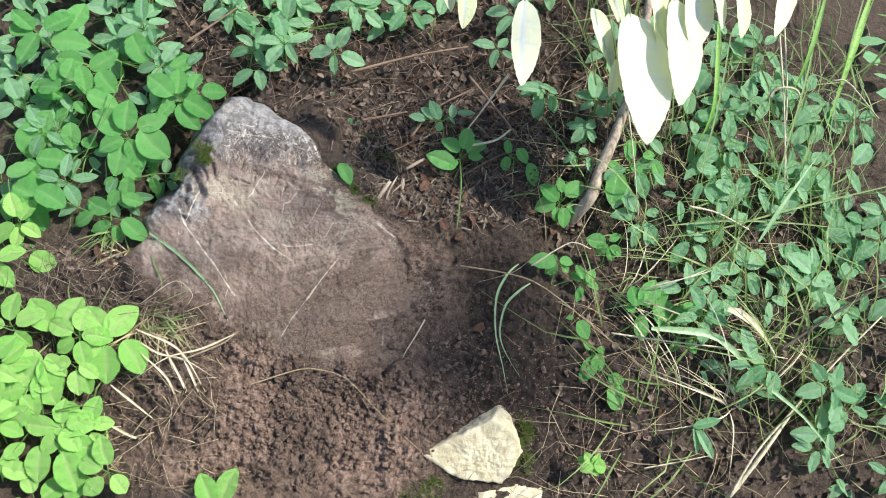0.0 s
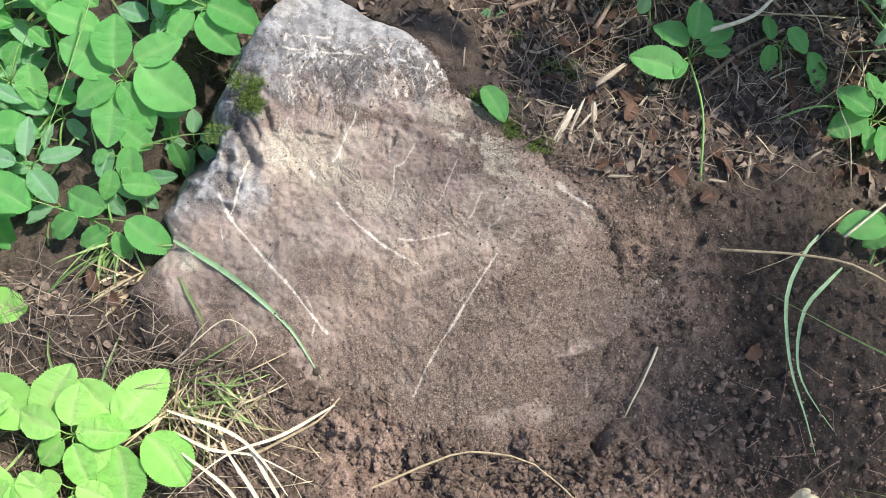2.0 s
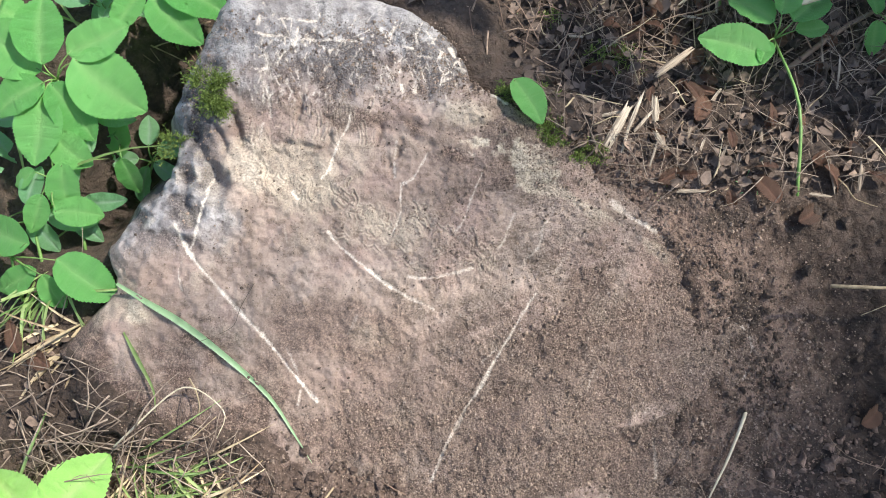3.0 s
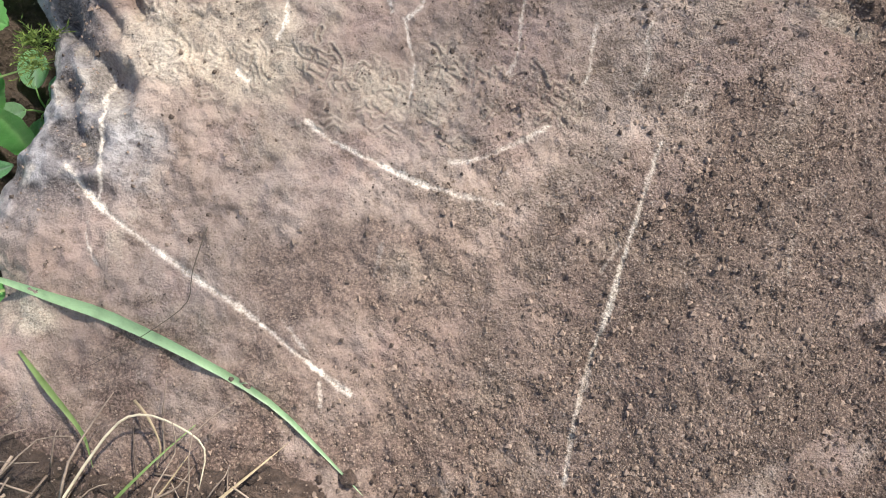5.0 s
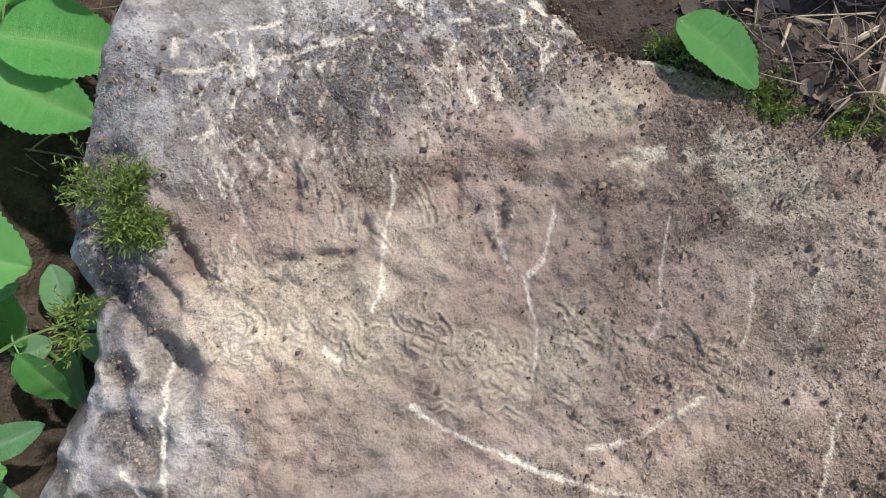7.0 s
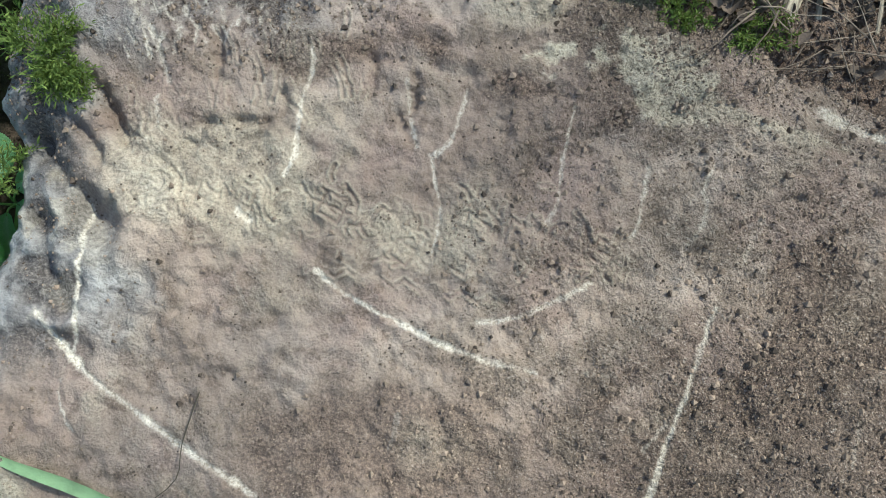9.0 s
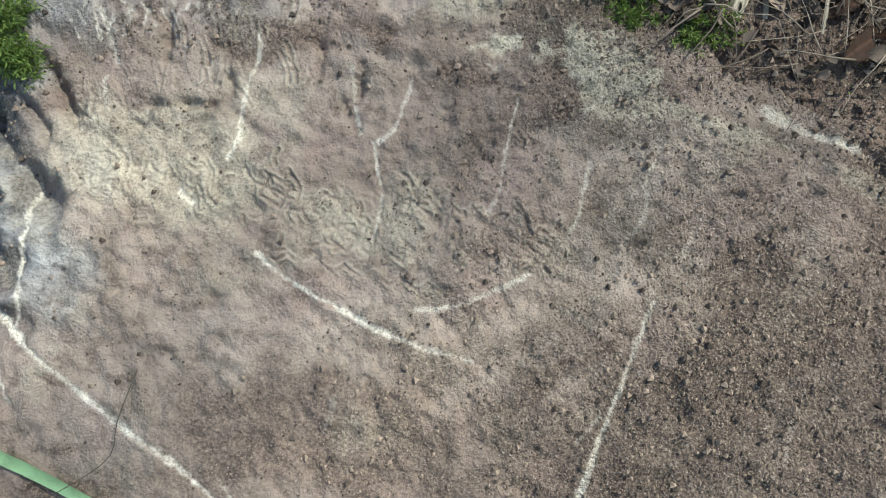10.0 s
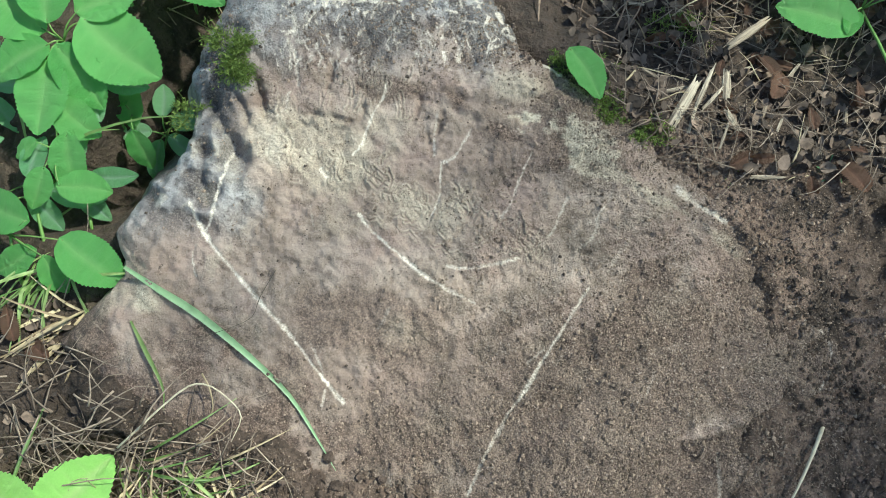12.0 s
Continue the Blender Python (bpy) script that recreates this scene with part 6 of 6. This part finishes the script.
tuft(0.86, -0.02, 15, 0.22, "long green grass tuft in the undergrowth", GRASS, 5, (1.6, 0.7))
tuft(1.00, -0.22, 16, 0.26, "long green grass tuft in the undergrowth", GRASS, 6, (2.2, 0.8))
tuft(1.05, 0.10, 18, 0.26, "long green grass tuft in the undergrowth", GRASS, 7, (1.5, 0.6))
tuft(0.80, 0.20, 14, 0.24, "long green grass tuft in the undergrowth", GRASS, 8, (1.5, 0.5))
tuft(0.93, -0.30, 18, 0.24, "bleached dry grass stems in the undergrowth", STRAW_PALE, 9, (2.6, 0.8))
tuft(0.70, -0.10, 16, 0.20, "bleached dry grass stems in the undergrowth", STRAW_PALE, 10, (0.2, 1.2))

for n, (u, v, a) in enumerate(((0.350, 0.012, 2.0), (0.365, -0.004, 0.4), (0.57, 0.02, 1.2), (0.41, -0.175, 0.3), (-0.26, -0.09, 2.6), (0.30, 0.09, 0.9), (0.66, -0.02, 2.2), (0.78, -0.33, 1.0))):
    base = on_ground(u, v, 0.012)
    ob = lay(DEAD[n % 3], base, base + (Vector((math.cos(a), 0, 0)) + ALONG * math.sin(a)) * 0.032, OUT)
    tagged(ob, "curled reddish-brown dead leaf on the soil", "dead leaf", "dead leaves")


DEBRIS = fibre_material("crumbled_leaf_litter", (0.045, 0.032, 0.025), (0.24, 0.175, 0.135), 0.85)


def debris(label, region, count, seed, size=(0.004, 0.013)):
    """Crumbled leaf flakes: small torn pieces, each folded once and curled."""
    rnd = random.Random(seed)
    bm = bmesh.new()
    gen = np.random.default_rng(seed)
    us, vs = gen.uniform(region[0], region[1], count), gen.uniform(region[2], region[3], count)
    free = ~((rim_depth(us, vs) > -0.004) & (vs > -0.17))
    us, vs = us[free], vs[free]
    for c in face_array(us, vs, ground_height(us, vs) + gen.uniform(0.001, 0.006, len(us))):
        c = Vector(c)
        long = rnd.uniform(*size)
        way = (Vector([rnd.uniform(-1, 1) for _ in range(3)]) - OUT * rnd.uniform(-0.4, 0.4)).normalized()
        side = way.cross((OUT + Vector([rnd.uniform(-0.8, 0.8) for _ in range(3)])).normalized()).normalized()
        up = side.cross(way)
        wide, fold = long * rnd.uniform(0.25, 0.6), long * rnd.uniform(-0.3, 0.3)
        spine = [bm.verts.new(c + way * long * t + up * fold * (t * t)) for t in (-0.5, -0.1, 0.3, 0.55)]
        for s in (1, -1):
            rim = [bm.verts.new(c + way * long * (t + rnd.uniform(-0.1, 0.1)) + side * s * wide * k * rnd.uniform(0.6, 1.2) + up * abs(fold) * 0.8) for t, k in ((-0.35, 0.6), (0.0, 1.0), (0.35, 0.7))]
            bm.faces.new([spine[0], rim[0], spine[1]][::s])
            bm.faces.new([spine[1], rim[0], rim[1]][::s])
            bm.faces.new([spine[1], rim[1], spine[2]][::s])
            bm.faces.new([spine[2], rim[1], rim[2]][::s])
            bm.faces.new([spine[2], rim[2], spine[3]][::s])
    tagged(part("leaf_litter", bm, DEBRIS), label, "litter", kind="stuff")


debris("crumbled brown leaf litter covering the soil above the slab", (0.15, 0.66, 0.03, 0.30), 1900, 51)
debris("dark crumbled leaf litter under the plants", (-0.25, 1.0, 0.22, 0.62), 2200, 52, (0.006, 0.020))
debris("crumbled brown leaf litter beside the slab's corner", (-0.44, -0.15, -0.30, -0.05), 500, 53)
debris("crumbled brown leaf litter under the grass", (0.58, 1.30, -0.50, 0.22), 1500, 54, (0.006, 0.020))
debris("few crumbled leaf flakes on dug soil", (-0.1, 0.62, -0.50, -0.10), 110, 55, (0.003, 0.008))

crumbled = random.Random(41)
for n in range(240):
    u, v = crumbled.uniform(0.20, 0.62), crumbled.uniform(0.02, 0.28)
    if n > 130:
        u, v = crumbled.uniform(-0.10, 0.75), crumbled.uniform(0.22, 0.58)
    if n > 224:
        u, v = crumbled.uniform(-0.34, -0.16), crumbled.uniform(-0.22, -0.06)
    if float(rim_depth(np.array([u]), np.array([v]))[0]) > -0.01:
        continue
    base, a = on_ground(u, v, 0.008), crumbled.uniform(0, 6.283)
    way = Vector((math.cos(a), 0, 0)) + ALONG * math.sin(a) + OUT * crumbled.uniform(-0.2, 0.3)
    ob = lay(DEAD[n % 3], base, base + way * crumbled.uniform(0.012, 0.026), (OUT + Vector([crumbled.uniform(-0.7, 0.7) for _ in range(3)])).normalized())
    tagged(ob, "small crumpled brown leaf scrap in the litter", "dead leaf", "leaf scraps")


# ---- loose soil ----
def clods():
    """Crumbs and lumps of dug earth."""
    rnd = random.Random(8)
    base = bmesh.new()
    bmesh.ops.create_icosphere(base, subdivisions=1, radius=1)
    shape = np.array([v.co for v in base.verts])
    tri = np.array([[v.index for v in f.verts] for f in base.faces])
    base.free()
    count = 15000
    gen = np.random.default_rng(4)
    u = np.concatenate([gen.normal(0.10, 0.17, count), gen.uniform(0.2, 0.75, count // 12), gen.uniform(-0.3, 0.6, count // 10)])
    v = np.concatenate([gen.normal(-0.31, 0.085, count), gen.uniform(-0.5, 0.0, count // 12), gen.uniform(-0.02, 0.5, count // 10)])
    along = gen.uniform(19.3, 28.5, 1300)
    rim = np.array(RIM)
    step = (along - np.floor(along))[:, None]
    edge = rim[along.astype(int)] * (1 - step) + rim[along.astype(int) + 1] * step + gen.normal(0, 0.016, (1300, 2))
    stone = rim_depth(u, v)
    ok = ~((stone > -0.01) & (v > np.interp(u, BOTTOM_U, BOTTOM_V) - 0.01))
    u, v = np.concatenate([u[ok], edge[:, 0]]), np.concatenate([v[ok], edge[:, 1]])
    w = ground_height(u, v)
    d = rim_depth(u, v)
    w = np.where((d > 0) & (v > -0.2), np.maximum(w, swell(u, v) - 0.012 * np.clip(1 - d / 0.065, 0, 1) ** 2.2 - 0.001), w)
    size = np.minimum(0.0009 * gen.pareto(2.0, len(u)) + 0.0010, 0.0058)
    size[np.count_nonzero(ok):] = np.minimum(size[np.count_nonzero(ok):] * 0.8, 0.0030)
    size = np.where((np.abs(d) < 0.05) & (u < 0.30) & (v > -0.16), np.minimum(size, 0.0017), size)
    at = face_array(u, v, w + size * 0.3)
    co = shape[None] * (1 + gen.uniform(-0.45, 0.45, (len(u), len(shape), 1))) * size[:, None, None] * gen.uniform(0.6, 1.2, (len(u), 1, 3)) + at[:, None]
    faces = tri[None] + (np.arange(len(u)) * len(shape))[:, None, None]
    mesh = bpy.data.meshes.new("soil_clods")
    mesh.from_pydata(co.reshape(-1, 3).tolist(), [], faces.reshape(-1, 3).tolist())
    mesh.attributes.new("dug", "FLOAT", "POINT").data.foreach_set("value", np.repeat(np.maximum(smooth(-v, 0.12, 0.22) * (0.35 + 0.65 * smooth(fbm(u, v, 11, 4, 75), -0.20, 0.18)), 0.5 * smooth(0.03 - np.abs(d), 0, 0.03) * (u < 0.29)), len(shape)).astype(np.float32))
    mesh.materials.append(SOIL)
    tagged(new("soil_clods", mesh), "loose reddish-brown crumbs of dug earth", "soil", kind="stuff")


clods()


# ---- unseen tree added for shade ----
def overhanging_tree():
    """A small tree added out of view: its leafy branch stands between the sun and the slab."""
    hub = SUN_WAY * 3.6
    root = on_ground(3.6, 1.3, -0.1)
    ob = thing("overhanging_tree", root, "young tree with a leafy branch over the bank", "tree")
    rnd = random.Random(12)
    fork = Vector((root.x, root.y, hub.z - 0.3))
    bm = bmesh.new()
    tube(bm, [p - root for p in bend([root, root.lerp(fork, 0.5) + Vector((0.08, 0.03, 0)), fork, fork + Vector((0.1, 0.1, 1.2))], 18)], 0.075, 0.03, 12, 0.05)
    part("trunk", bm, BARK, ob)
    bm = bmesh.new()
    limb = bend([fork, fork.lerp(hub, 0.5) + Vector((0, 0, 0.12)), hub, hub + Vector((-0.7, -0.2, -0.05))], 18)
    tube(bm, [p - root for p in limb], 0.030, 0.006, 9, 0.06)
    part("limb", bm, BARK, ob)
    bm = bmesh.new()
    # leaf clusters and gaps placed where shade or sun should fall
    for k in range(190):
        if k < 122:
            u, v = rnd.gauss(0.10, 0.22), rnd.gauss(-0.02, 0.20)
        else:
            u, v = rnd.gauss(0.40, 0.09), rnd.gauss(-0.24, 0.075)
        if v < -0.20 - 0.5 * u or u < -0.42 or u > 0.75 or (0.04 < u < 0.36 and 0.04 < v < 0.30 and k % 3) or (-0.02 < u < 0.24 and v < -0.08 and k % 4):
            continue
        c = hub - root + on_face(u, v, 0) + SUN_WAY * rnd.uniform(-0.3, 0.3)
        way = Vector([rnd.uniform(-1, 1) for _ in range(3)]).normalized()
        side = way.cross(SUN_WAY + Vector([rnd.uniform(-0.6, 0.6) for _ in range(3)])).normalized()
        long = rnd.uniform(0.05, 0.085)
        bm.faces.new([bm.verts.new(c + way * a * long + side * s * long) for a, s in ((-0.5, 0), (-0.2, 0.22), (0.15, 0.25), (0.5, 0), (0.15, -0.25), (-0.2, -0.22))])
    tagged(part("foliage", bm, LEAF_DEEP, ob), kind="stuff")


overhanging_tree()


# ---- undergrowth round about ----
def undergrowth():
    """Low leaves that carry on over the bank on all sides."""
    rnd = random.Random(77)
    bm = bmesh.new()
    for _ in range(2600):
        u, v = rnd.gauss(0.2, 1.5), rnd.gauss(0.1, 1.2)
        if (-0.62 < u < 1.32 and -0.66 < v < 0.58) or (abs(u - 0.2) < 0.5 and -2.2 < v < 0):
            continue
        c = Vector(ground_place(np.array([u]), np.array([v]))[0]) + UP * rnd.uniform(0.03, 0.09)
        a = rnd.uniform(0, 6.283)
        way = Vector((math.cos(a), math.sin(a), rnd.uniform(-0.3, 0.3))).normalized()
        side = way.cross(Vector((rnd.uniform(-0.4, 0.4), rnd.uniform(-0.6, 0.2), 1))).normalized()
        long = rnd.uniform(0.05, 0.08)
        bm.faces.new([bm.verts.new(c + way * p * long + side * s * long) for p, s in ((-0.5, 0), (-0.25, 0.24), (0.1, 0.3), (0.5, 0), (0.1, -0.3), (-0.25, -0.24))])
    tagged(part("undergrowth", bm, LEAF_DEEP), "low green leaves covering the bank all round", "undergrowth", kind="stuff")


undergrowth()
